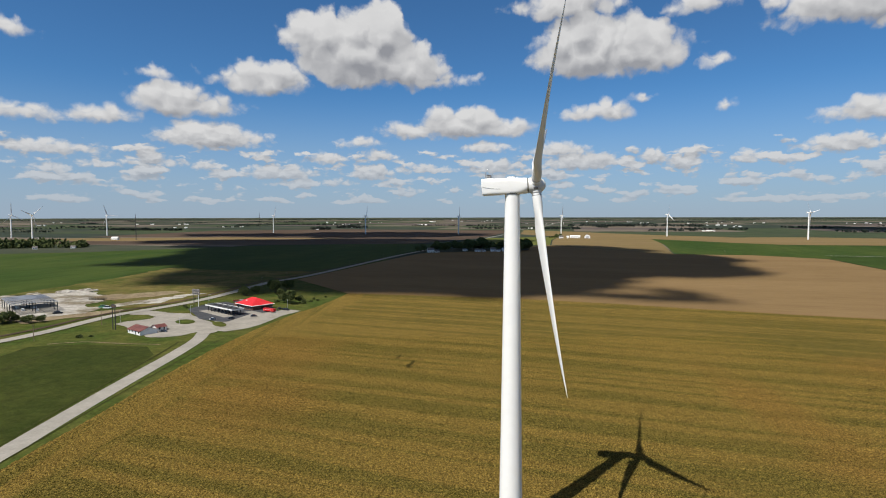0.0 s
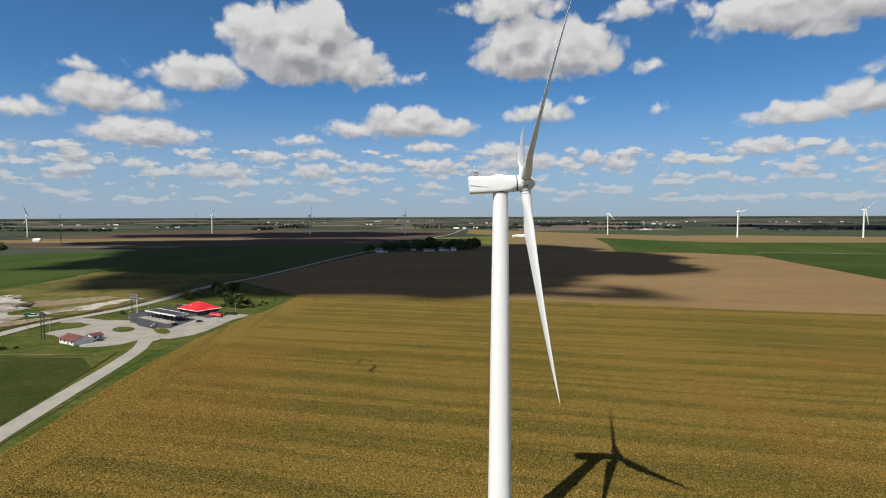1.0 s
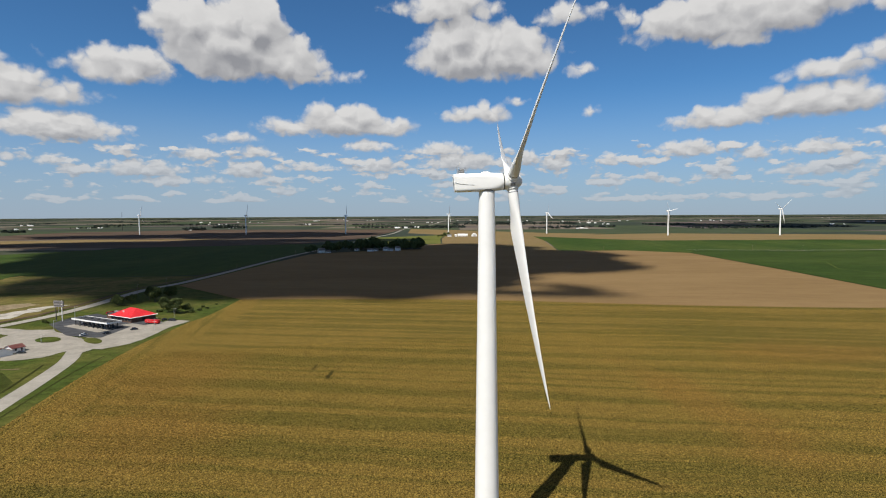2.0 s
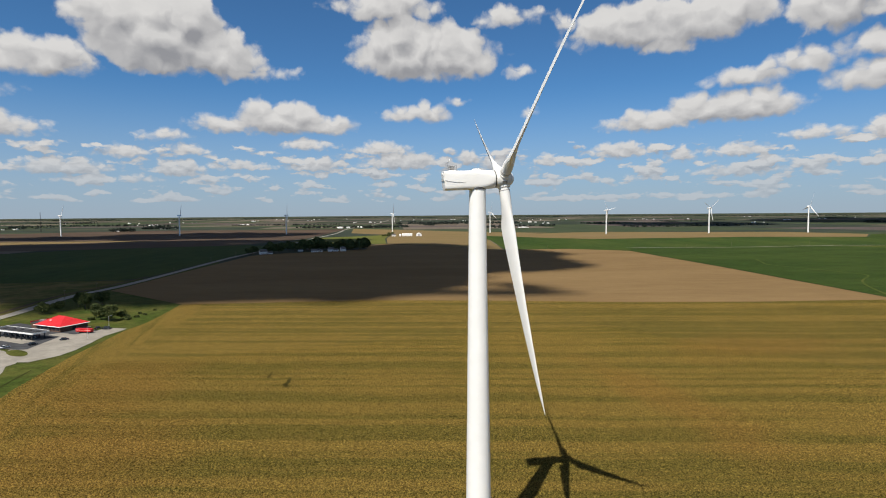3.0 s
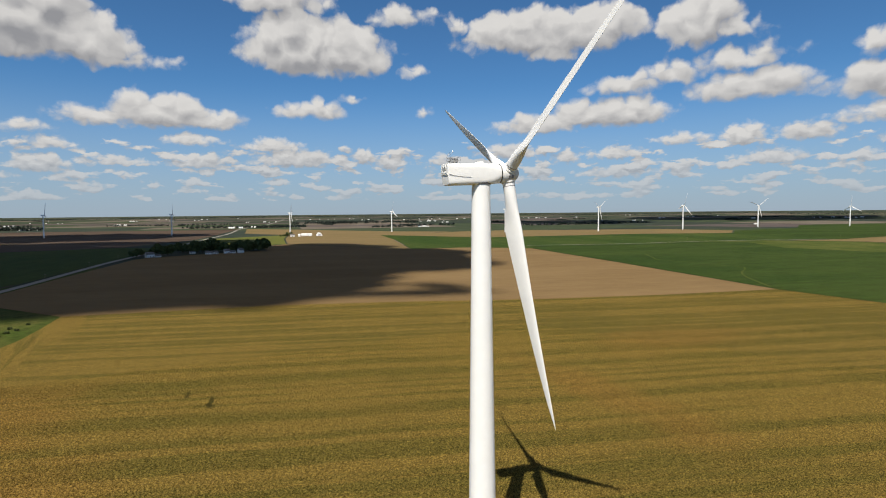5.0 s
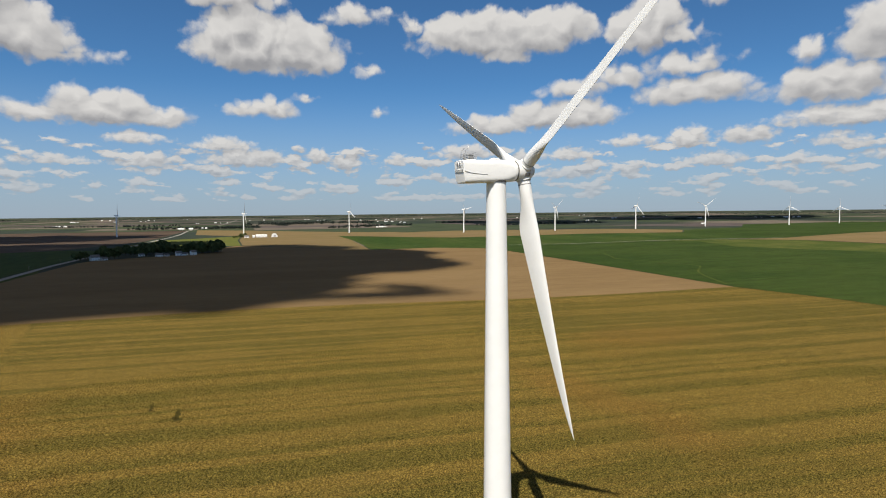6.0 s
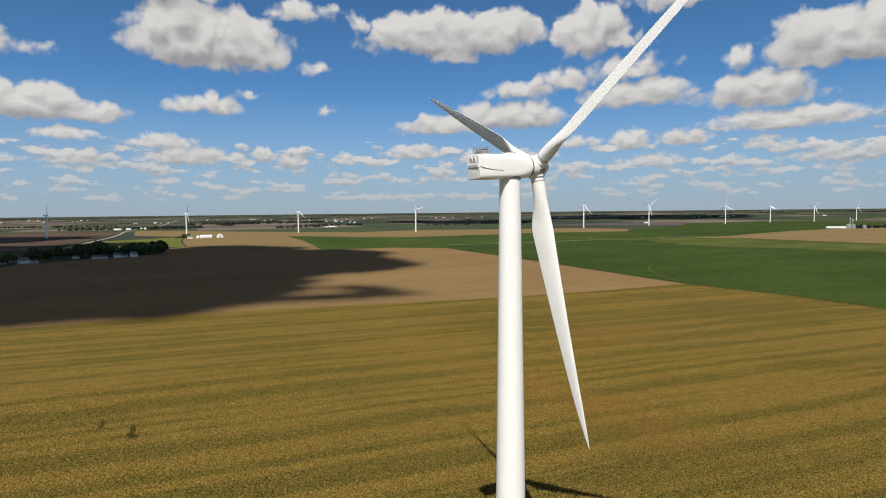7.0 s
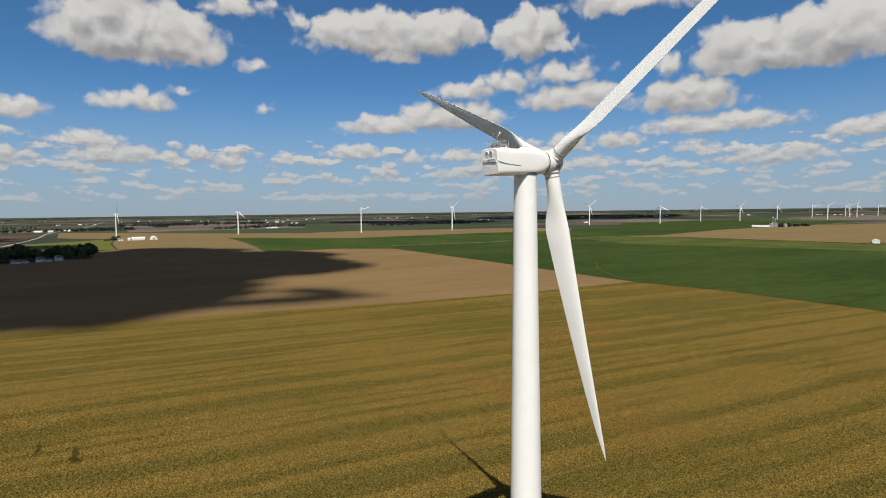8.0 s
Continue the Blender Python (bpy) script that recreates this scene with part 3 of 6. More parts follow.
def inside(x, y, outline):
    """Which points lie in a closed outline (arrays)."""
    hit = np.zeros(np.shape(x), bool)
    for (x0, y0), (x1, y1) in zip(outline, outline[1:] + outline[:1]):
        cross = (y0 > y) != (y1 > y)
        hit ^= cross & (x < (x1 - x0) * (y - y0) / ((y1 - y0) or 1e-9) + x0)
    return hit


# ---- the land ----
def build_ground():
    radii = [0.0] + [60.0 * i for i in range(1, 51)]
    while radii[-1] < 34000:
        radii.append(radii[-1] * 1.06)
    bm = bmesh.new()
    n = 180
    rows = []
    for r in radii[1:]:
        row = []
        for i in range(n):
            a = 2 * math.pi * i / n
            p, s = far(EYE.x + r * math.cos(a), EYE.y + r * math.sin(a))
            row.append(bm.verts.new(p))
        rows.append(row)
    mid = bm.verts.new((EYE.x, EYE.y, 0))
    for i in range(n):
        bm.faces.new((mid, rows[0][i], rows[0][(i + 1) % n]))
    for a, b in zip(rows[:-1], rows[1:]):
        for i in range(n):
            bm.faces.new((a[i], b[i], b[(i + 1) % n], a[(i + 1) % n]))
    tagged(link("ground", bm, M["prairie"]), "flat prairie land with dry roadside grass, hazed in colour", "ground", kind="structure")


build_ground()

GOLD = [(-121, -300), (-124.5, 20), (-125.6, 148), (-125.5, 171), (-125.5, 205), (-126.2, 250), (-124.6, 299), (-120, 352), (-109, 415), (-101, 440), (-95, 475), (-89, 521), (56, 490), (145, 456), (259, 404), (362, 368), (474, 338), (466, 240), (436, 133), (405, 20), (380, -300)]
BROWN = [(-89, 521.5), (56, 490.5), (145, 456.5), (259, 404.5), (362, 368.5), (475, 338.5), (560, 620), (640, 920), (567, 1016), (440, 1050), (264, 1394), (200, 1330), (185, 1195), (-25, 1115), (-49, 1080), (-110, 860), (-168, 640)]
MEADOW = [(-409, 508), (-390, 650), (-391, 790), (-300, 755), (-162, 735), (-190, 640), (-208, 520), (-236, 445), (-262, 440), (-302, 500), (-355, 555), (-372, 523)]
LEFT_GREEN = [(-1100, 1090), (-1100, 560), (-409, 505), (-390, 650), (-391, 790), (-300, 755), (-162, 745), (-100, 1000), (-60, 1120), (8, 1400), (-67, 1486), (-416, 1437), (-744, 1150), (-882, 1095)]
sheet("verge", [(-420, -300), (-420, 470), (-300, 560), (-210, 700), (-150, 760), (-90, 1000), (-100, 560), (-80, 500), (-100, 300), (-100, -300)], M["grass"], 0.18, "rough green roadside grass", 60, "lawn")
sheet("field", BROWN, M["brown"], 0.45, "bare tilled brown field, partly under cloud shadow", 60)
sheet("field", rough(MEADOW, 4.0, 2, 12.0), M["meadow"], 0.45, "dry yellow-green meadow beside the highway", 60)
sheet("field", LEFT_GREEN, M["lush"], 0.40, "wide green crop field beyond the highway")
sheet("field", [(-6, 1394), (270, 1400), (330, 1700), (425, 2060), (130, 1880)], M["pale"], 0.5, "bright yellow-green hay field")
sheet("field", [(274, 1400), (438, 1052), (560, 1420), (655, 1770), (821, 1800), (1000, 1880), (860, 2100), (620, 2700), (430, 2980), (330, 2400), (427, 2050), (335, 1700)], M["tan"], 0.45, "tan stubble field round the white barns")
sheet("field", [(440, 1048), (567, 1018), (640, 922), (686, 985), (814, 936), (916, 872), (1062, 874), (1224, 817), (1388, 737), (1456, 1048), (1203, 1200), (830, 1342), (768, 1464), (660, 1765), (560, 1410)], M["lush"], 0.5, "green crop field with a straight lane")
sheet("field", [(830, 1347), (1203, 1205), (1458, 1053), (1595, 1143), (1551, 1381), (1421, 1545), (1215, 1832), (1037, 1865), (821, 1795), (662, 1772), (770, 1469)], M["tan"], 0.5, "long tan stubble strip between green fields")
sheet("field", [(475.5, 338), (561, 620), (641, 918), (690, 980), (814, 932), (916, 868), (1062, 870), (1125, 786), (1025, 647), (1078, 351), (1077, 218), (1000, -200), (420, -200), (437, 132), (467, 240)], M["green"], 0.6, "broad dark green soybean field")
sheet("field", [(1125, 789), (1062, 870), (1224, 813), (1258, 773), (1341, 665), (1290, 280), (1230, 60), (1060, 60), (1077, 218), (1078, 351), (1025, 647)], M["strip"], 0.45, "lighter green strip of grass and crop")
sheet("field", [(1345, 665), (1262, 775), (1390, 735), (1800, 740), (2500, 672), (2900, 460), (1900, 200), (1380, 240), (1300, 276)], M["tan"], 0.5, "wide tan field in front of the grain elevator")
sheet("field", [(1458, 1048), (1390, 740), (1800, 745), (2500, 676), (3300, 560), (3500, 1400), (2600, 1500), (1960, 1151), (1600, 1140)], M["green"], 0.42, "dark green field below the far turbines")
sheet("field", [(-1500, 1480), (-880, 1470), (-420, 1445), (-80, 1492), (115, 1860), (-250, 1930), (-560, 1800), (-900, 1660), (-1400, 1700)], M["dark"], 0.42, "dark brown ploughed field")
sheet("field", [(-1500, 1720), (-900, 1670), (-560, 1810), (-330, 1915), (-770, 1990), (-1250, 1900)], M["tan"], 0.46, "narrow tan stubble field")
sheet("field", [(-1300, 2000), (-770, 1998), (-330, 1922), (112, 1872), (255, 2480), (390, 2960), (120, 2990), (-610, 3200), (-1200, 2900)], M["dark"], 0.42, "dark ploughed field with far turbines on it")
sheet("field", [(-231, 285), (-232, 306), (-205, 312), (-165, 306), (-152, 288), (-146, 250), (-143, 210), (-138, 150), (-134, 60), (-131, -200), (-220, -200)], M["lawn"], 0.35, "dark green mown field beside the frontage road", 40)
strip("farm_track", [(-210, 258), (-209, 280), (-207, 300)], 1.6, M["bare"], 0.45, "dark wheel track in the green field", "track", 8)

# roads and yards
strip("frontage_road", [(-123, -300), (-125, -60), (-126, 40), (-130, 110), (-134.2, 161), (-137.4, 205), (-139.6, 245), (-141.2, 285), (-144, 320), (-148, 338), (-152, 352)], 8.0, M["road"], 0.30, "pale concrete frontage road between fields", step=10)
strip("highway", [(-330, 150), (-290, 240), (-262, 310), (-251, 345), (-247, 378), (-243, 404), (-231, 430), (-215, 466), (-204, 517), (-198, 570), (-190, 618), (-172, 660), (-144, 768), (-87, 1019), (-56, 1131), (16, 1390), (131, 1850), (285, 2480), (410, 3010), (751, 4100), (1560, 7300)], 9.6, M["road"], 0.62, "pale straight two-lane highway crossing the plain", step=15)
APRON = [(-238, 419), (-229, 428), (-207, 417), (-190, 414), (-172, 391), (-160, 381), (-150, 368), (-145, 360), (-142, 346), (-147, 338), (-155, 346), (-160, 334), (-168, 331), (-180, 331), (-191, 344), (-209, 362), (-222, 372), (-220, 382), (-209, 391), (-209, 400), (-219, 409), (-233, 409)]
sheet("concrete_apron", rough(APRON, 0.9, 40, 4.0), M["concrete"], 0.36, "worn pale concrete apron at the truck stop", 30, "pavement")
RLOT = [(-158, 383), (-152, 352), (-137, 347), (-126, 358), (-123, 367), (-117, 403), (-109, 425), (-120, 431), (-143, 413), (-149, 378)]
sheet("concrete_lot", rough(RLOT, 0.8, 41, 4.0), M["concrete"], 0.40, "pale concrete parking lot beside the crop field", 30, "pavement")
sheet("asphalt_lot", [(-201, 434), (-197, 457), (-185, 472), (-155, 442), (-135, 434), (-125, 424), (-143, 411), (-149, 380), (-153, 380), (-173, 391)], M["asphalt"], 0.46, "dark new asphalt round the fuel canopy", 30, "pavement")
sheet("grass_island", rounded(-150.5, 371, 10.5, 4.0, -56), M["grass"], 0.56, "small triangular grass island", 30, "lawn")
sheet("grass_island", rounded(-178, 380, 9.5, 6.0, -50), M["grass"], 0.56, "oval grass island in the apron", 30, "lawn")
sheet("gravel_yard", rough([(-420, 497), (-372, 524), (-366, 546), (-352, 556), (-345, 540), (-302, 500), (-291, 458), (-268, 428), (-283, 402), (-297, 388), (-342, 394), (-400, 418)], 5.0, 11), M["gravel"], 0.5, "white gravel yard of the building site", 40, "yard")
sheet("dirt_strip", rough([(-286, 372), (-264, 402), (-246, 419), (-250, 434), (-266, 425), (-292, 402), (-312, 392)], 2.5, 21), M["dirt"], 0.44, "bare dirt strip along the highway", 40, "ground")
sheet("dirt_patch", rough([(-262, 446), (-240, 470), (-232, 500), (-226, 520), (-236, 522), (-258, 490), (-276, 462)], 5.0, 31), M["gravel"], 0.52, "pale gravel patch beside the highway", 40, "ground")
strip("farm_lane", [(686, 993), (814, 938), (879, 911), (1062, 872), (1224, 817), (1388, 737)], 4.5, M["concrete"], 0.85, "thin pale farm lane between green fields", step=40)
strip("grass_waterway", [(700, 690), (660, 640), (637, 610), (636, 560), (634, 500), (628, 470), (570, 435), (530, 400), (485, 350)], 2.2, M["strip"], 0.85, "winding pale grass waterway", "ground", 12)
strip("field_edge", [(1300, 278), (1342, 664)], 8.0, M["dark"], 0.9, "dark ditch along the field edge", "ground", 40)

strip("ditch", [(-128.5, 120), (-130.8, 180), (-132.4, 240), (-132.6, 300), (-130, 330)], 0.6, M["bare"], 0.34, "dark grassy ditch along the crop field", "ditch", 12)
strip("ditch", [(-142, 180), (-146.5, 240), (-149.5, 285), (-153, 318)], 0.9, M["bare"], 0.42, "dark grassy ditch along the frontage road", "ditch", 12)
strip("rail_bed", [(-300, 245), (-275, 318), (-263, 356), (-259, 384), (-254, 408), (-243, 436), (-228, 470), (-217, 517), (-211, 570), (-204, 620), (-186, 664), (-158, 770)], 3.6, M["dark"], 0.6, "dark disused track bed along the highway", "track", 15)
strip("mown_line", [(-226, 312), (-209, 318), (-185, 314), (-160, 311)], 1.1, M["dirt"], 0.45, "pale worn line across the grass", "track", 8)
sheet("dirt_patch", rough([(-330, 500), (-300, 520), (-262, 545), (-250, 530), (-262, 500), (-285, 486), (-310, 480)], 5.0, 32), M["dirt"], 0.5, "dry worn dirt in the meadow", 40, "ground")
sheet("dirt_patch", rough([(-318, 392), (-300, 400), (-282, 398), (-292, 384), (-312, 382)], 5.0, 33), M["dark"], 0.43, "dark bare soil beside the highway", 40, "ground")

# patchwork of far fields on a turned square grid, haze put into their colours
AX_E, AX_N = Vector((0.974, -0.225)), Vector((0.225, 0.974))


def build_far_fields():
    rnd = random.Random(5)
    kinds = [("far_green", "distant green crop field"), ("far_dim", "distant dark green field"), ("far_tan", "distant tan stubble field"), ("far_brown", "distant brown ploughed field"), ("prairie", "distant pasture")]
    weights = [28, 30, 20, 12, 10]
    for i in range(-18, 19):
        for j in range(0, 18):
            x0, y0 = i * 800.0, 400 + j * 800.0
            cx, cy = (AX_E * (x0 + 400) + AX_N * (y0 + 400))
            d = math.hypot(cx - EYE.x, cy - EYE.y)
            az = math.degrees(math.atan2(cx - EYE.x, cy - EYE.y))
            if d < 1500 or d > 13500 or az < -52 or az > 100:
                continue
            cuts = rnd.choice(([0, 1], [0, 0.5, 1], [0, 0.5, 1], [0, 0.25, 1], [0, 0.3, 0.65, 1]))
            cross = rnd.random() < 0.7
            for a, b in zip(cuts[:-1], cuts[1:]):
                u0, u1, v0, v1 = (0, 1, a, b) if cross else (a, b, 0, 1)
                quad = []
                for u, v in ((u0, v0), (u1, v0), (u1, v1), (u0, v1)):
                    uu, vv = x0 + 10 + (780 * u), y0 + 10 + 780 * v
                    p = AX_E * uu + AX_N * vv
                    quad.append((p.x, p.y))
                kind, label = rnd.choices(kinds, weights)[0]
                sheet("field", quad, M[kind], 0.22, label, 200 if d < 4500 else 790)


build_far_fields()


# the ripe crop close to the camera: every bump of the canopy is real
def build_crop():
    sheet("field", GOLD, M["gold"], 0.55, "ripening golden soybean field in drilled strips", 60)
    step = 0.58
    xs, ys = np.arange(-128, 330, step), np.arange(60, 330, step)
    gx, gy = np.meshgrid(xs, ys)
    rng = np.random.default_rng(3)
    gx = gx + rng.uniform(-0.2, 0.2, gx.shape)
    gy = gy + rng.uniform(-0.2, 0.2, gy.shape)
    across = gx * 0.334 + gy * 0.943
    gz = 0.88 + 0.06 * np.sin(across * 2 * math.pi / 1.52) + rng.uniform(-0.24, 0.24, gx.shape) + 0.07 * np.sin(gx * 0.11 + 2 * np.sin(gy * 0.05))
    keep = inside(gx, gy, GOLD) & (gx + 0.45 * gy < 330)
    h, w = gx.shape
    idx = np.arange(h * w).reshape(h, w)
    ok = keep[:-1, :-1] & keep[1:, :-1] & keep[:-1, 1:] & keep[1:, 1:]
    quads = np.stack([idx[:-1, :-1][ok], idx[:-1, 1:][ok], idx[1:, 1:][ok], idx[1:, :-1][ok]], axis=1)
    used = np.unique(quads)
    again = np.zeros(h * w, int)
    again[used] = np.arange(len(used))
    me = bpy.data.meshes.new("crop_canopy")
    me.from_pydata(np.stack([gx.ravel()[used], gy.ravel()[used], gz.ravel()[used]], axis=1).tolist(), [], again[quads].tolist())
    me.materials.append(M["gold"])
    tagged(new("crop_canopy", me), "bumpy canopy of ripening soybean plants", "crop", kind="stuff")


build_crop()
for x, y, long, wide, lean, plants in ((-13.8, 266, 7.0, 0.9, -12, "lodged"), (-15.0, 262, 3.0, 0.9, 8, "lodged"), (-21.0, 280, 5.0, 0.6, -12, "lodged")):
    r = random.Random(int(long * 10))
    c, s = math.cos(radians(lean)), math.sin(radians(lean))
    outline = []
    for a in [k * math.pi / 9 for k in range(18)]:
        f = 1 + r.uniform(-0.3, 0.3)
        u, v = wide * f * math.cos(a), long * f * math.sin(a)
        outline.append((x + u * c - v * s, y + u * s + v * c))
    sheet("lodged_patch", outline, M[plants], 1.28, "dark patch of flattened plants in the crop", 50, "crop")


# ---- the clouds overhead whose shadows lie on the fields ----
def shadow_cloud(lobes, height, seed, label):
    """A flat-based cumulus; lobes: where its shadow falls on the land and the half sizes there, with a turn in degrees."""
    bm = bmesh.new()
    for k, (x, y, rx, ry, turn) in enumerate(lobes):
        p, s = far(x, y)
        base = p + TO_SUN * (height / TO_SUN.z)
        part_bm = bmesh.new()
        bmesh.ops.create_icosphere(part_bm, subdivisions=5, radius=1.0)
        spin = Matrix.Rotation(radians(turn), 3, "Z")
        thick = 0.32 * min(rx, ry) * s
        for v in part_bm.verts:
            n = v.co.copy()
            w = spin @ Vector((n.x * rx * s, n.y * ry * s, n.z * thick * (1.0 if n.z > 0 else 0.25)))
            q = (w + Vector((x, y, 0))) / 150.0 + Vector((seed, 0, 0))
            bulge = noise.fractal(q, 0.7, 2.1, 5)
            w *= 1.0 + 0.36 * bulge + 0.10 * noise.noise(q * 5.0)
            v.co = w + base
        me = bpy.data.meshes.new("lobe")
        part_bm.to_mesh(me)
        part_bm.free()
        bm.from_mesh(me)
        bpy.data.meshes.remove(me)
    for f in bm.faces:
        f.smooth = True
    ob = link("cumulus_cloud", bm, M["cloud"])
    return tagged(ob, label, "cloud", kind="structure")


shadow_cloud([(150, 930, 290, 300, 10), (60, 700, 200, 170, 0), (-20, 610, 120, 95, -10), (-80, 572, 92, 62, -10), (-115, 625, 62, 80, 0), (95, 1212, 150, 80, -10), (65, 590, 100, 100, 0), (300, 820, 140, 150, 0), (330, 700, 90, 45, 15), (175, 497, 80, 20, -22), (222, 528, 20, 45, 20), (-60, 900, 140, 300, -8), (250, 1200, 200, 170, -20)], 3200, 3.0, "broad white cumulus cloud drifting overhead")
shadow_cloud([(-330, 1120, 230, 330, 20), (-250, 780, 120, 150, 0), (-185, 610, 60, 85, 0), (-160, 700, 70, 100, 0), (-420, 860, 110, 45, 10), (-130, 1380, 220, 200, 0), (-262, 700, 108, 115, 0), (-205, 625, 50, 62, 0), (-310, 840, 110, 90, 0), (-470, 1400, 260, 120, 0)], 3200, 9.0, "ragged cumulus cloud over the green fields")
shadow_cloud([(-250, 2350, 420, 360, 0), (-750, 2250, 320, 200, 0), (100, 1650, 150, 130, 0), (-250, 1690, 300, 170, 0), (-620, 1640, 260, 150, 0)], 3200, 15.0, "flat cumulus cloud over the ploughed fields")
shadow_cloud([(2500, 2900, 500, 300, -45), (4600, 3000, 900, 400, -50)], 3200, 21.0, "long cumulus cloud over the far plain")


# ---- wind turbines ----
def ring_xy(cx, cy, z, r, n=48):
    return [(cx + r * math.cos(2 * math.pi * i / n), cy + r * math.sin(2 * math.pi * i / n), z) for i in range(n)]


def blade_bm(length=45.2, stations=80, around=44, pitch=21.0):
    """A blade along +Z: X is upwind, Y the way it turns. Round root, broad shoulder on the trailing side, slim tip bent upwind."""
    rings = []
    for k in range(stations + 1):
        u = k / stations
        r = length * u ** 1.15
        x = r / length
        round_part = max(0.0, min(1.0, (0.19 - x) / 0.15))
        round_part = round_part * round_part * (3 - 2 * round_part)
        if x < 0.2:
            w = x / 0.2
            w = w * w * (3 - 2 * w)
            chord = 2.1 + (3.45 - 2.1) * w
        else:
            chord = 3.45 * (1 - (x - 0.2) / 0.8) ** 0.88 * 0.84 + 0.62 * (1 - ((x - 0.2) / 0.8) ** 8) * 0.85 + 0.06
        thick = 0.20 + 0.10 * max(0.0, 1 - x / 0.5)
        twist = radians(pitch + 16.0 * (1 - x) ** 2)
        bend = 1.3 * x ** 2.2
        ring = []
        for i in range(around):
            a = 2 * math.pi * i / around
            cx, cy = math.cos(a), math.sin(a)
            # airfoil: +c towards the leading edge
            t = (1 - cx) / 2
            half = thick * chord * 2.6 * (0.2969 * math.sqrt(t) - 0.126 * t - 0.3516 * t * t + 0.2843 * t ** 3 - 0.1015 * t ** 4) * 1.9
            fc = chord * (0.33 - t)
            half = max(half, 0.012 * chord)
            ft = half * (1 if cy >= 0 else -0.8) * min(1.0, abs(cy) * 6)
            c = fc * (1 - round_part) + 1.05 * cx * round_part
            n = ft * (1 - round_part) + 1.05 * cy * round_part
            # leading edge direction: sin upwind, cos the way it turns
            px = c * math.sin(twist) - n * math.cos(twist)
            py = c * math.cos(twist) + n * math.sin(twist)
            ring.append((px + bend, py, r))
        rings.append(ring)
    return loft(rings)


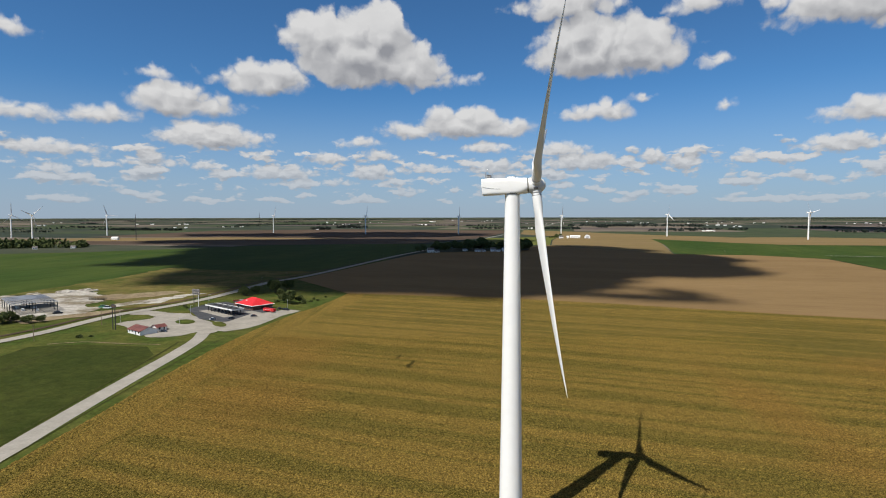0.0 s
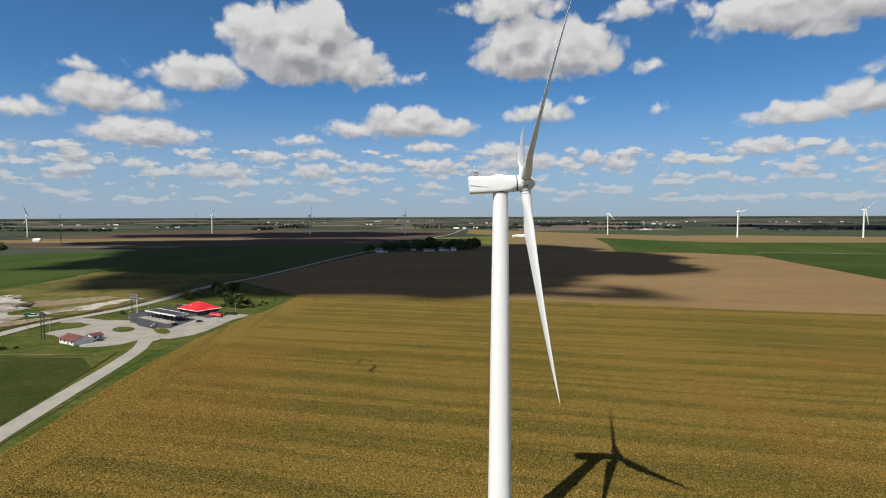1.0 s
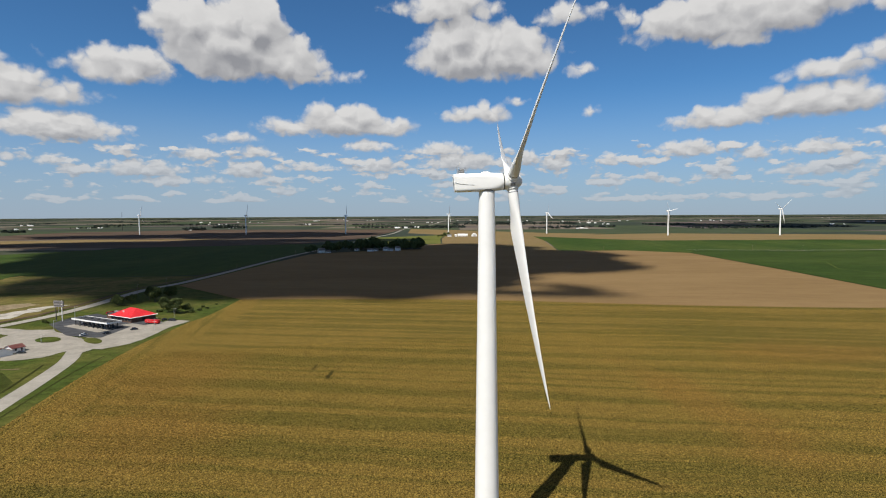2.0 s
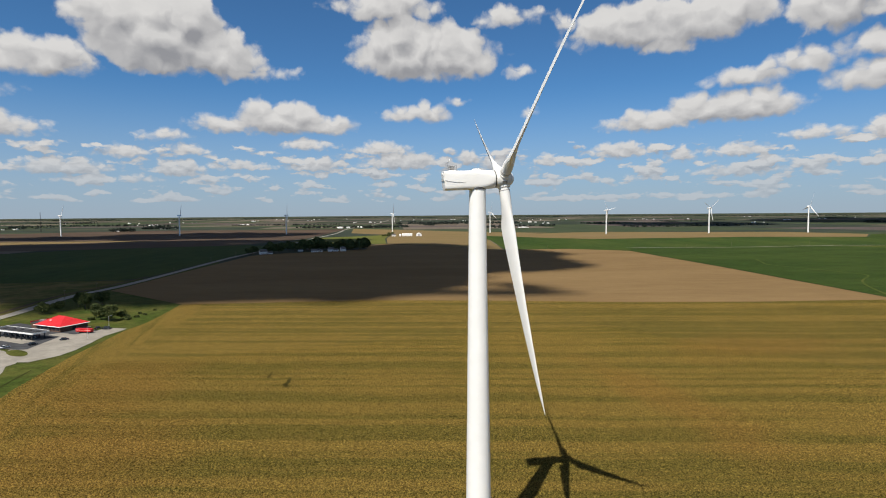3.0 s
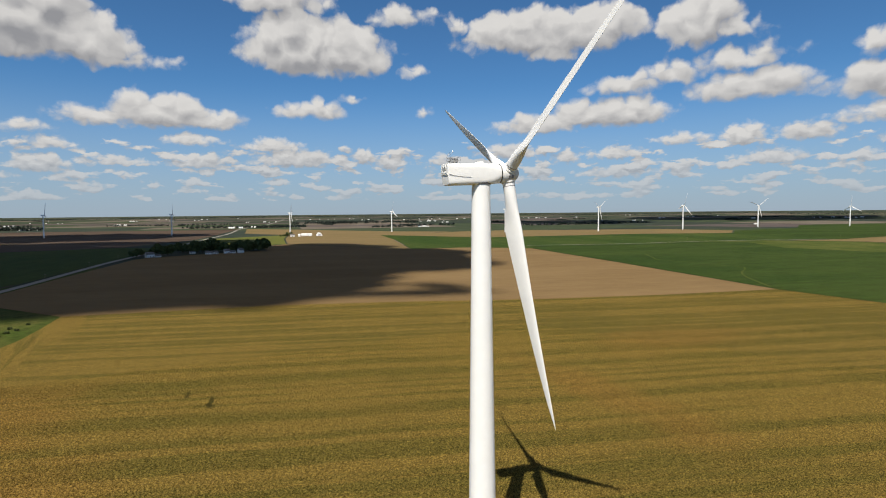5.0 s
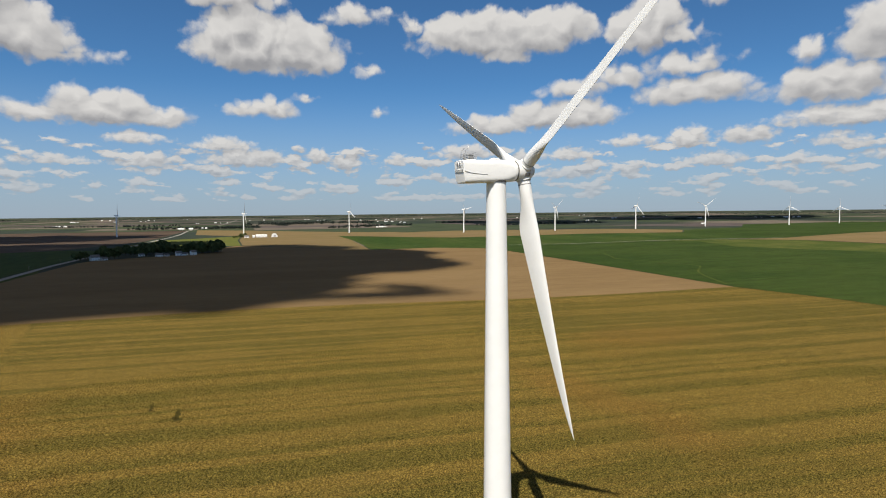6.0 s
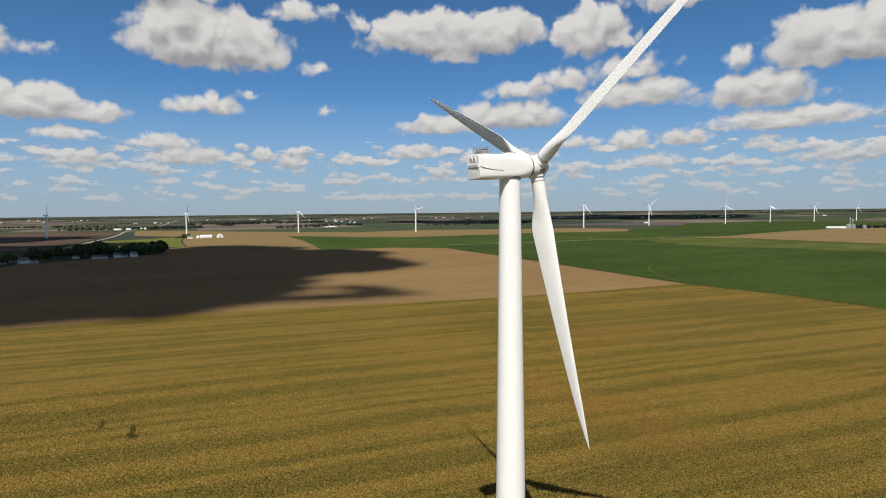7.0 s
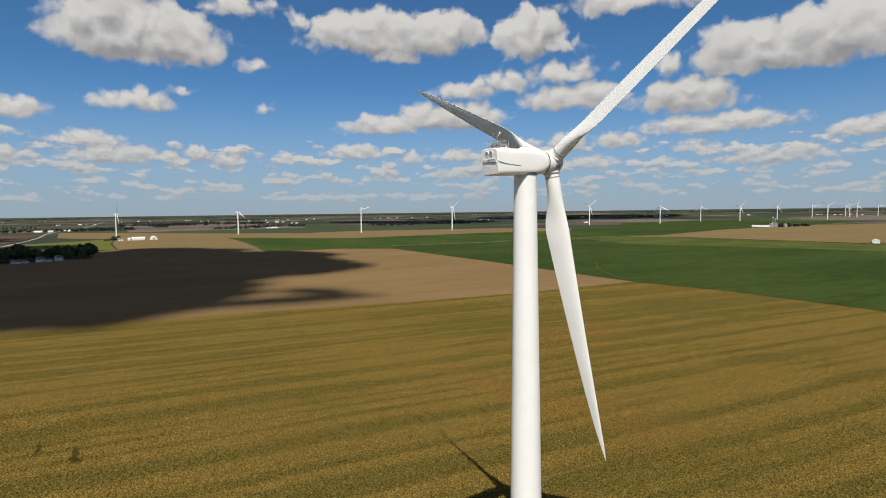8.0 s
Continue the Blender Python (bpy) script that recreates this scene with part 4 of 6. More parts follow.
def turbine(name, label, at, spin, detail=True, group=""):
    """A three-bladed turbine; X of the pose is the rotor's axis, pointing upwind. at: place of the tower's foot; hub about 80 m up."""
    top = thing(name, label, "wind turbine", group, at)
    n = 64 if detail else 16
    if detail:
        for z0, z1 in ((0.0, 30.0), (30.0, 55.0), (55.0, 78.35)):
            def rad(z):
                return 2.71 - 0.0141 * z
            rings = [ring_xy(0, 0, z0 + (z1 - z0) * k / 6, rad(z0 + (z1 - z0) * k / 6), n) for k in range(7)]
            part("tower_section", loft(rings, False), M["white"], top, smooth=True)
            part("flange", loft([ring_xy(0, 0, z1 - 0.07, rad(z1) + 0.003, n), ring_xy(0, 0, z1 - 0.05, rad(z1) + 0.006, n), ring_xy(0, 0, z1 + 0.05, rad(z1) + 0.006, n), ring_xy(0, 0, z1 + 0.07, rad(z1) + 0.003, n)]), M["white"], top)
        part("foundation", loft([ring_xy(0, 0, -0.3, 3.6, 32), ring_xy(0, 0, 0.35, 3.6, 32), ring_xy(0, 0, 0.4, 3.5, 32)]), M["concrete"], top)
        part("tower_door", boxed(-0.45, 0.45, -2.76, -2.60, 1.2, 3.3, 0.05), M["steel"], top, "grey steel door")
        part("yaw_bearing", loft([ring_xy(0, 0, 78.2, 1.72, n), ring_xy(0, 0, 78.55, 1.72, n)]), M["seam"], top)
    else:
        part("tower", loft([ring_xy(0, 0, z, 2.3 - 0.0095 * z, n) for z in (0, 40, 78.4)], False), M["white"], top, smooth=True)
    tilt = pose(0, 0, 80.0, 0, -2.5, 0)
    # nacelle: rounded box sections from the cut rear to the round front
    def section(x, w, h, z, corner, count=48):
        pts = []
        for i in range(count):
            a = 2 * math.pi * i / count
            e = corner
            cx, cy = math.cos(a), math.sin(a)
            pts.append(tilt @ Vector((x, w / 2 * math.copysign(abs(cx) ** e, cx), z + h / 2 * math.copysign(abs(cy) ** e, cy))))
        return pts
    if detail:
        body = [section(-6.76, 3.16, 3.40, 0.10, 0.22), section(-6.68, 3.32, 3.58, 0.09, 0.24), section(-6.2, 3.40, 3.66, 0.07, 0.30), section(-4.0, 3.46, 3.66, 0.05, 0.34), section(0.0, 3.5, 3.62, 0.0, 0.36), section(1.6, 3.48, 3.58, 0.0, 0.45), section(2.6, 3.46, 3.5, 0.0, 0.7), section(3.15, 3.42, 3.44, 0.0, 0.95), section(3.32, 3.3, 3.3, 0.0, 1.0)]
        nac = loft(body)
        # the lower rear is cut back
        for v in nac.verts:
            q = tilt.inverted() @ v.co
            if q.x < -6.0:
                v.co = tilt @ Vector((q.x + max(0.0, 0.2 - q.z) * 0.09, q.y, q.z))
        nacelle = part("nacelle", nac, M["white"], top, smooth=True)
        mod = nacelle.modifiers.new("bevel", "EDGE_SPLIT")
        mod.split_angle = radians(28)
        # seam to the hub
        part("rotor_seam", loft([section(3.28, 3.36, 3.36, 0, 1.0), section(3.46, 3.36, 3.36, 0, 1.0)]), M["seam"], top, "dark gap behind the rotor")
        # a dark panel line that runs along the side and down towards the front
        for side in (-1, 1):
            line = bmesh.new()
            pts = [(-6.6, 0.14), (-6.35, 0.02), (-5.6, -0.17), (-4.6, -0.33), (-3.6, -0.45), (-2.6, -0.52)]
            for (xa, za), (xb, zb) in zip(pts[:-1], pts[1:]):
                rod(line, tilt @ Vector((xa, side * (1.70 if xa < -6.5 else 1.735), za)), tilt @ Vector((xb, side * 1.745, zb)), 0.045, sides=6)
            part("panel_seam", line, M["grille"], top, "dark panel seam")
        # rear face: two round vents, a louvre slot
        for y in (-0.42, 0.42):
            vent = bmesh.new()
            c = tilt @ Vector((-6.74, y, 1.22))
            back = tilt.to_3x3() @ Vector((-1, 0, 0))
            rod(vent, c + back * -0.1, c + back * 0.09, 0.36, 0.36, 24)
            v1 = part("vent", vent, M["white"], top, smooth=False)
            part("vent_mesh", rodded(c + back * 0.08, c + back * 0.10, 0.27, 0.27, 24), M["grille"], v1, "grey vent mesh")
        slot = bmesh.new()
        box(slot, -6.79, -6.5, -1.35, 1.35, 0.02, 0.48)
        slot.transform(tilt)
        louvre = part("louvre", slot, M["paint"], top, "pale rear louvre")
        for k in range(4):
            s = boxed(-6.82, -6.77, -1.33, 1.33, 0.06 + 0.11 * k, 0.10 + 0.11 * k)
            s.transform(tilt)
            part("slat", s, M["paint"], louvre)
        # roof: railed cooler and instrument masts at the rear, a domed hatch towards the front
        def roof(bm, name, mat, label=""):
            bm.transform(tilt)
            return part(name, bm, mat, top, label)
        cool = boxed(-5.55, -4.55, -0.95, 0.95, 1.98, 2.75, 0.03)
        cooler = roof(cool, "cooler", M["grille"], "grey roof cooler")
        for k in range(9):
            fin = boxed(-5.58, -5.55, -0.9 + 0.2 * k, -0.84 + 0.2 * k, 2.0, 2.72)
            fin.transform(tilt)
            part("fin", fin, M["steel"], cooler)
        roof(boxed(-5.7, -4.3, -1.05, 1.05, 1.83, 1.97, 0.03), "cooler_base", M["white"])
        rail = bmesh.new()
        for x in (-5.8, -4.2):
            for y in (-1.15, 1.15):
                rod(rail, (x, y, 1.8), (x, y, 2.95), 0.035, sides=6)
        for z in (2.4, 2.95):
            for a, b in (((-5.8, -1.15), (-5.8, 1.15)), ((-4.2, -1.15), (-4.2, 1.15)), ((-5.8, -1.15), (-4.2, -1.15)), ((-5.8, 1.15), (-4.2, 1.15))):
                rod(rail, (*a, z), (*b, z), 0.03, sides=6)
        roof(rail, "guard_rail", M["steel"], "thin steel guard rail")
        for y in (-0.75, 0.75):
            mast = bmesh.new()
            rod(mast, (-5.9, y, 1.8), (-5.9, y, 3.35), 0.04, sides=6)
            rod(mast, (-5.9, y, 3.35), (-5.35, y, 3.85), 0.035, sides=6)
            rod(mast, (-5.35, y - 0.3, 3.85), (-5.35, y + 0.3, 3.85), 0.03, sides=6)
            roof(mast, "instrument_mast", M["steel"], "bent steel instrument mast")
        roof(rodded((-5.35, -0.75, 3.85), (-5.35, -0.75, 4.1), 0.12, 0.06, 10), "wind_sensor", M["white"])
        hatch = loft([[(-0.2 + r * 0.95 * math.cos(a), r * 0.8 * math.sin(a), z) for a in [2 * math.pi * i / 28 for i in range(28)]] for r, z in ((0.95, 1.75), (0.95, 1.92), (0.85, 2.08), (0.55, 2.18), (0.2, 2.21))])
        roof(hatch, "roof_hatch", M["white"])
        for x in (-2.6, -1.7, 1.0):
            roof(boxed(x - 0.25, x + 0.25, -0.3, 0.3, 1.75, 1.90, 0.04), "roof_vent", M["white"])
        rail2 = bmesh.new()
        for x in (-1.2, 0.8):
            rod(rail2, (x, -0.9, 1.75), (x, -0.9, 2.15), 0.025, sides=6)
        rod(rail2, (-1.2, -0.9, 2.15), (0.8, -0.9, 2.15), 0.025, sides=6)
        roof(rail2, "safety_rail", M["steel"])
    else:
        part("nacelle", loft([section(-6.6, 2.9, 3.3, 0.2, 0.5, 16), section(0, 3.5, 3.6, 0, 0.5, 16), section(3.3, 3.3, 3.3, 0, 1.0, 16)]), M["white"], top, smooth=True)
    # rotor: hub with nose, then three blades
    hub_at = tilt @ pose(5.05, 0, 0)
    count = 40 if detail else 14
    prof = [(-1.58, 1.55), (-1.45, 1.66), (-0.6, 1.78), (0.5, 1.74), (1.3, 1.45), (1.85, 1.0), (2.15, 0.5), (2.24, 0.05)]
    hub = part("hub", loft([[hub_at @ Vector((x, r * math.cos(2 * math.pi * i / count), r * math.sin(2 * math.pi * i / count))) for i in range(count)] for x, r in prof]), M["hub"], top, "rounded off-white hub" if detail else "", smooth=True)
    base = blade_bm() if detail else blade_bm(stations=12, around=10)
    bdata = bpy.data.meshes.new("blade")
    base.to_mesh(bdata)
    base.free()
    bdata.materials.append(M["blade"])
    for p in bdata.polygons:
        p.use_smooth = True
    for k in range(3):
        m = hub_at @ Matrix.Rotation(radians(spin + 120 * k), 4, "X") @ pose(0, 0, 0, 0, 4.6, 0) @ Matrix.Translation((0, 0, 1.35))
        b = new("blade", bdata)
        b.parent = top
        b.matrix_basis = m
        if detail:
            collar = loft([[(r * math.cos(2 * math.pi * i / 40), r * math.sin(2 * math.pi * i / 40), z) for i in range(40)] for r, z in ((1.22, -0.4), (1.24, 0.28), (1.14, 0.42), (1.075, 0.44))])
            c = part("blade_collar", collar, M["hub"], b, smooth=False)
            bolts = loft([[(r * math.cos(2 * math.pi * i / 40), r * math.sin(2 * math.pi * i / 40), z) for i in range(40)] for r, z in ((1.062, 0.9), (1.07, 0.92), (1.07, 1.02), (1.062, 1.04))])
            part("root_band", bolts, M["grille"], b, "grey band round the root")
    if detail:
        for k in range(3):
            plate = boxed(-0.5, 0.5, -0.32, 0.32, 1.70, 1.80, 0.04)
            plate.transform(hub_at @ Matrix.Rotation(radians(spin + 60 + 120 * k), 4, "X"))
            part("hub_cover", plate, M["grille"], hub, "grey service cover")
    return top


AXIS_TURN, SPIN = -8.0, 53.6
turbine("wind_turbine", "tall white three-bladed wind turbine in a soybean field", pose(17.6, 120.0, 0.0, 0, 0, AXIS_TURN), SPIN)

# the other turbines of the farm
first = turbine("wind_turbine", "distant white wind turbine on the plain", pose(0, 0, 0), 0.0, False, "wind farm")
FARM = [(-1326, 2189, 25), (-774, 2530, 95), (-337, 2407, 110), (65, 2414, 20), (463, 2189, 30), (820, 2040, 2), (1075, 1638, 80), (1324, 1447, 55), (1574, 1310, 15), (1992, 1312, 50), (2503, 1248, 0), (-1536, 1973, 5), (-1369, 1848, 70), (3030, 1270, 115), (3260, 1150, 40), (3700, 1090, 30), (3740, 845, 60), (4380, 820, 20), (4300, 1050, 90), (4600, 900, 75), (4900, 980, 10), (5300, 850, 100)]
for k, (x, y, spin) in enumerate(FARM):
    p, s = far(x, y)
    m = Matrix.Translation(p) @ Matrix.Diagonal((s, s, s, 1)) @ pose(0, 0, 0, 0, 0, AXIS_TURN + (k * 37 % 21) - 10)
    other = first if k == 0 else copy_thing(first, m)
    other.matrix_basis = m
    for ob in other.children:
        if ob.name.startswith("blade"):
            hub_at = pose(0, 0, 80.0, 0, -2.5, 0) @ pose(5.05, 0, 0)
            n = [o for o in other.children if o.name.startswith("blade")].index(ob)
            ob.matrix_basis = hub_at @ Matrix.Rotation(radians(spin + 120 * n), 4, "X") @ pose(0, 0, 0, 0, 4.6, 0) @ Matrix.Translation((0, 0, 1.35))


# ---- trees ----
def leaf_cloud(bm, rnd, centre, radii, count, size):
    """Small crossed leaf sprays scattered through an uneven volume."""
    for _ in range(count):
        while True:
            p = Vector((rnd.uniform(-1, 1), rnd.uniform(-1, 1), rnd.uniform(-1, 1)))
            if 0.35 < p.length < 1:
                break
        p = Vector((p.x * radii[0], p.y * radii[1], p.z * radii[2])) + Vector(centre)
        for _ in range(2):
            q = Euler((rnd.uniform(0, 6.28), rnd.uniform(0, 6.28), rnd.uniform(0, 6.28))).to_matrix()
            s = size * rnd.uniform(0.6, 1.3)
            corners = [q @ Vector(c) for c in ((-s, -s * 0.5, 0), (s * 0.2, -s * 0.7, s * 0.2), (s, s * 0.3, 0), (-s * 0.2, s * 0.7, -s * 0.15))]
            bm.faces.new([bm.verts.new(p + c) for c in corners])


def make_tree(seed, height, spread, clumps, size, trunk_part=0.3):
    rnd = random.Random(seed)
    tree = thing("tree", "full leafy green broadleaf tree", "tree")
    wood = bmesh.new()
    fork = height * trunk_part
    rod(wood, (0, 0, -0.3), (0.1, 0.05, fork), height * 0.028, height * 0.019, 8)
    trunk = part("trunk", wood, M["bark"], tree)
    leaves = bmesh.new()
    n = 7
    for k in range(n):
        a = 2 * math.pi * k / n + rnd.uniform(-0.4, 0.4)
        lean = rnd.uniform(0.3, 0.75) * spread
        tip = (lean * math.cos(a), lean * math.sin(a), height * rnd.uniform(0.5, 0.86))
        if k == 0:
            tip = (0.2, -0.1, height * 0.88)
        limb = rodded((0.1, 0.05, fork * rnd.uniform(0.8, 1.0)), tip, height * 0.012, height * 0.004, 6)
        part("limb", limb, M["bark"], trunk)
        r = spread * rnd.uniform(0.36, 0.56)
        leaf_cloud(leaves, rnd, (tip[0], tip[1], min(tip[2], height - r * 0.8)), (r, r, r * rnd.uniform(0.7, 0.95)), clumps // n, size)
    leaf_cloud(leaves, rnd, (0, 0, height * 0.55), (spread * 0.75, spread * 0.75, height * 0.3), clumps // 3, size)
    part("crown", leaves, M["leaf"], tree)
    return tree


NEAR_TREES = [make_tree(1, 12.5, 6.5, 620, 0.75), make_tree(2, 9.0, 4.6, 480, 0.65), make_tree(3, 13.5, 5.2, 560, 0.75)]
SCRUB = [make_tree(21, 9.5, 5.0, 460, 0.6, 0.12), make_tree(22, 7.0, 5.6, 400, 0.55, 0.1)]
FAR_TREES = [make_tree(11, 13.0, 6.5, 200, 1.5, 0.2), make_tree(12, 10.0, 6.0, 180, 1.4, 0.15), make_tree(13, 16.0, 6.5, 220, 1.6, 0.22)]
USED_TREES = set()


def plant(x, y, kinds, k, scale=1.0, turn=0.0, label="", group=""):
    base = kinds[k % len(kinds)]
    p, s = far(x, y)
    m = Matrix.Translation(p) @ Matrix.Diagonal((s * scale, s * scale, s * scale, 1)) @ pose(0, 0, 0, 0, 0, turn)
    if base.name in USED_TREES:
        tree = copy_thing(base, m)
    else:
        USED_TREES.add(base.name)
        tree = base
        tree.matrix_basis = m
    return tagged(tree, label, group=group)


for x, y, k, s in ((-127, 460, 0, 1.0), (-134, 468, 1, 1.1), (-121, 466, 1, 0.75), (-140, 478, 2, 0.85), (-160, 528, 0, 1.15), (-168, 540, 2, 1.0), (-152, 545, 1, 1.2), (-172, 556, 0, 0.9), (-182, 508, 1, 0.9), (-186, 516, 0, 0.8), (-176, 520, 1, 0.9), (-158, 560, 2, 0.9)):
    plant(x, y, NEAR_TREES, k, s * 0.95, k * 70 + x, "leafy green tree behind the red-roofed truck stop", "trees at the truck stop")
for x, y, k, s in ((-301, 374, 1, 1.0), (-298, 378, 0, 0.75), (-304, 378, 2, 0.7), (-296, 380, 0, 0.6), (-306, 382, 0, 0.75), (-285, 377, 1, 0.65), (-279, 381, 1, 0.55), (-311, 372, 2, 0.7)):
    plant(x, y, SCRUB, k, s * 1.15, x, "low bushy tree beside the highway", "roadside trees")


def make_bush():
    rnd = random.Random(77)
    bush = thing("bush", "low ragged green bush in the grass", "bush")
    stem = bmesh.new()
    for k in range(4):
        rod(stem, (0, 0, -0.1), (0.4 * math.cos(k * 1.6), 0.4 * math.sin(k * 1.6), 0.9), 0.05, 0.02, 5)
    part("stems", stem, M["bark"], bush)
    leaves = bmesh.new()
    leaf_cloud(leaves, rnd, (0, 0, 0.9), (1.5, 1.3, 0.9), 120, 0.38)
    part("foliage", leaves, M["leaf"], bush)
    return bush


bush0 = make_bush()
for k, (x, y, s) in enumerate(((-116, 462, 1.6), (-112, 470, 1.2), (-119, 474, 1.5), (-108, 478, 1.0), (-219, 330, 1.3), (-214, 333, 0.9), (-208, 444, 1.2), (-204, 439, 1.0), (-141, 470, 1.5), (-113, 486, 1.1), (-105, 498, 0.9))):
    m = Matrix.Translation((x, y, terrain(x, y))) @ Matrix.Diagonal((s, s, s * 0.9, 1)) @ pose(0, 0, 0, 0, 0, k * 50)
    b = copy_thing(bush0, m) if k else bush0
    b.matrix_basis = m

# trees round the farms under the cloud's shadow
rnd = random.Random(21)
for x, y, k, s in ((-44, 1120, 0, 1.25), (-50, 1132, 1, 1.2), (-38, 1142, 2, 0.9), (-12, 1150, 0, 1.35), (-4, 1142, 2, 1.1), (4, 1150, 1, 1.5), (-20, 1160, 1, 1.2), (10, 1160, 0, 1.2)):
    plant(x, y, FAR_TREES, k, s, x * 9, "dark shade tree beside a white farmhouse", "farm trees")
for k in range(46):
    u = k / 45
    plant(28 + 155 * u + rnd.uniform(-5, 5), 1212 - 30 * u + rnd.uniform(-16, 22), FAR_TREES, k, rnd.uniform(0.85, 1.45) * (1.35 if k in (17, 18, 40, 42) else 1.0), k * 77, "tree of a farm's windbreak row", "windbreak")
for x, y, k, s in ((388, 1905, 0, 0.9), (396, 1915, 1, 0.8), (380, 1895, 1, 0.7), (404, 1925, 2, 1.0), (372, 1900, 1, 0.6), (362, 1890, 1, 0.6)):
    plant(x, y, FAR_TREES, k, s, x * 5, "small tree beside the white barns", "barn trees")


def wood(x, y, length, depth, height, turn, count, seed, label="distant dark green wood with haze in its colour", leaves="hazed_leaf"):
    """A far wood or hedge, seen as one mass of crowns; the default leaves have haze in their colour."""
    r = random.Random(seed)
    p, s = far(x, y)
    bm = bmesh.new()
    for k in range(count):
        a, b = r.uniform(-0.5, 0.5) * length, r.uniform(-0.5, 0.5) * depth
        h = height * r.uniform(0.55, 1.0)
        w = height * r.uniform(0.35, 0.6)
        leaf_cloud(bm, r, (a, b, h * 0.52), (w, w, h * 0.5), 11, height * 0.24)
    ob = link("wood", bm, M[leaves])
    ob.matrix_basis = Matrix.Translation(p) @ Matrix.Diagonal((s, s, s, 1)) @ pose(0, 0, 0, 0, 0, turn)
    return tagged(ob, label, "woods", kind="stuff")


wood(-975, 1330, 210, 60, 19, 10, 70, 1, "hedge and trees of a farmstead", "leaf")
wood(-1110, 1420, 180, 60, 20, 10, 50, 2, "hedge and trees of a farmstead", "leaf")
wood(-885, 1345, 26, 20, 17, 0, 12, 3, "clump of tall trees beside a house", "leaf")
wood(-1690, 3040, 200, 90, 16, -12, 40, 4)
wood(-1540, 3010, 230, 80, 15, -12, 50, 5)
wood(-690, 3140, 130, 60, 18, -12, 30, 6)
wood(-590, 3560, 190, 70, 20, -12, 40, 7)
wood(420, 3250, 560, 110, 15, -12, 90, 8, "trees of a village along the highway")
wood(640, 3150, 260, 90, 16, -12, 50, 9, "trees of a village along the highway")
wood(1130, 4050, 420, 200, 20, -12, 60, 10)
wood(1500, 4000, 700, 250, 20, -12, 90, 11)
wood(1400, 2950, 420, 60, 13, -12, 60, 12)
wood(1150, 2750, 260, 40, 12, -12, 40, 13)
wood(2290, 660, 170, 40, 12, -20, 40, 14, "trees beside the grain elevator")
wood(1372, 240, 30, 30, 13, 0, 14, 15, "trees beside a farm")
rnd = random.Random(8)
for k in range(38):
    az = radians(rnd.uniform(-45, 90))
    d = rnd.uniform(3200, 9500)
    n = rnd.choice((1, 1, 2, 3))
    length = rnd.uniform(100, 420) * n
    wood(EYE.x + d * math.sin(az), EYE.y + d * math.cos(az), length, rnd.uniform(40, 160), rnd.uniform(9, 15), -12 + rnd.choice((0, 0, 90)), int(16 + length / 14), 100 + k)
for k in range(46):
    az = radians(-46 + 138 * k / 45 + rnd.uniform(-1, 1))
    d = rnd.uniform(10000, 17000)
    wood(EYE.x + d * math.sin(az), EYE.y + d * math.cos(az), rnd.uniform(900, 2400), 400, rnd.uniform(12, 20), -math.degrees(az), 130, 300 + k, "far dark treeline along the horizon, haze in its colour")


# ---- houses, barns, sheds ----
def gable(name, label, category, w, d, h, rise, wall_mat, roof_mat, at, group="", windows=True, over=0.5):
    """A plain gabled building, w along X, d along Y, with walls, two roof slopes, door and windows."""
    b = thing(name, label, category, group, at)
    shell = bmesh.new()
    box(shell, -w / 2, w / 2, -d / 2, d / 2, -0.2, h)
    part("wall", shell, wall_mat, b)
    for sx in (-1, 1):
        g = bmesh.new()
        v = [g.verts.new(p) for p in ((sx * (w / 2), -d / 2, h), (sx * (w / 2), d / 2, h), (sx * (w / 2), 0, h + rise), (sx * (w / 2 - 0.25), -d / 2, h), (sx * (w / 2 - 0.25), d / 2, h), (sx * (w / 2 - 0.25), 0, h + rise))]
        g.faces.new(v[:3])
        g.faces.new(v[3:])
        for i, j in ((0, 1), (1, 2), (2, 0)):
            g.faces.new((v[i], v[j], v[j + 3], v[i + 3]))
        bmesh.ops.recalc_face_normals(g, faces=g.faces)
        part("gable_wall", g, wall_mat, b)
    slope = rise / (d / 2)
    for s in (-1, 1):
        y1 = s * (d / 2 + over)
        z1 = h - over * slope
        t = 0.18
        roof = bmesh.new()
        x = w / 2 + over
        v = [roof.verts.new(p) for p in ((-x, 0, h + rise + 0.05), (x, 0, h + rise + 0.05), (x, y1, z1 + 0.05), (-x, y1, z1 + 0.05), (-x, 0, h + rise + 0.05 + t), (x, 0, h + rise + 0.05 + t), (x, y1, z1 + 0.05 + t), (-x, y1, z1 + 0.05 + t))]
        for f in ((0, 1, 2, 3), (4, 5, 6, 7), (0, 1, 5, 4), (2, 3, 7, 6), (0, 3, 7, 4), (1, 2, 6, 5)):
            roof.faces.new([v[i] for i in f])
        bmesh.ops.recalc_face_normals(roof, faces=roof.faces)
        part("roof_slope", roof, roof_mat, b)
    if windows:
        n = max(2, int(w / 4))
        for k in range(n):
            x = -w / 2 + w * (k + 0.5) / n
            for y in (-d / 2, d / 2):
                if k == n // 2 and y < 0:
                    part("door", boxed(x - 0.5, x + 0.5, y - 0.05, y + 0.05, 0, 2.1), M["dark_steel"], b, "dark door")
                else:
                    win = part("window", boxed(x - 0.6, x + 0.6, y - 0.05, y + 0.05, 1.0, 2.2), M["glass"], b, "dark window pane")
    return b


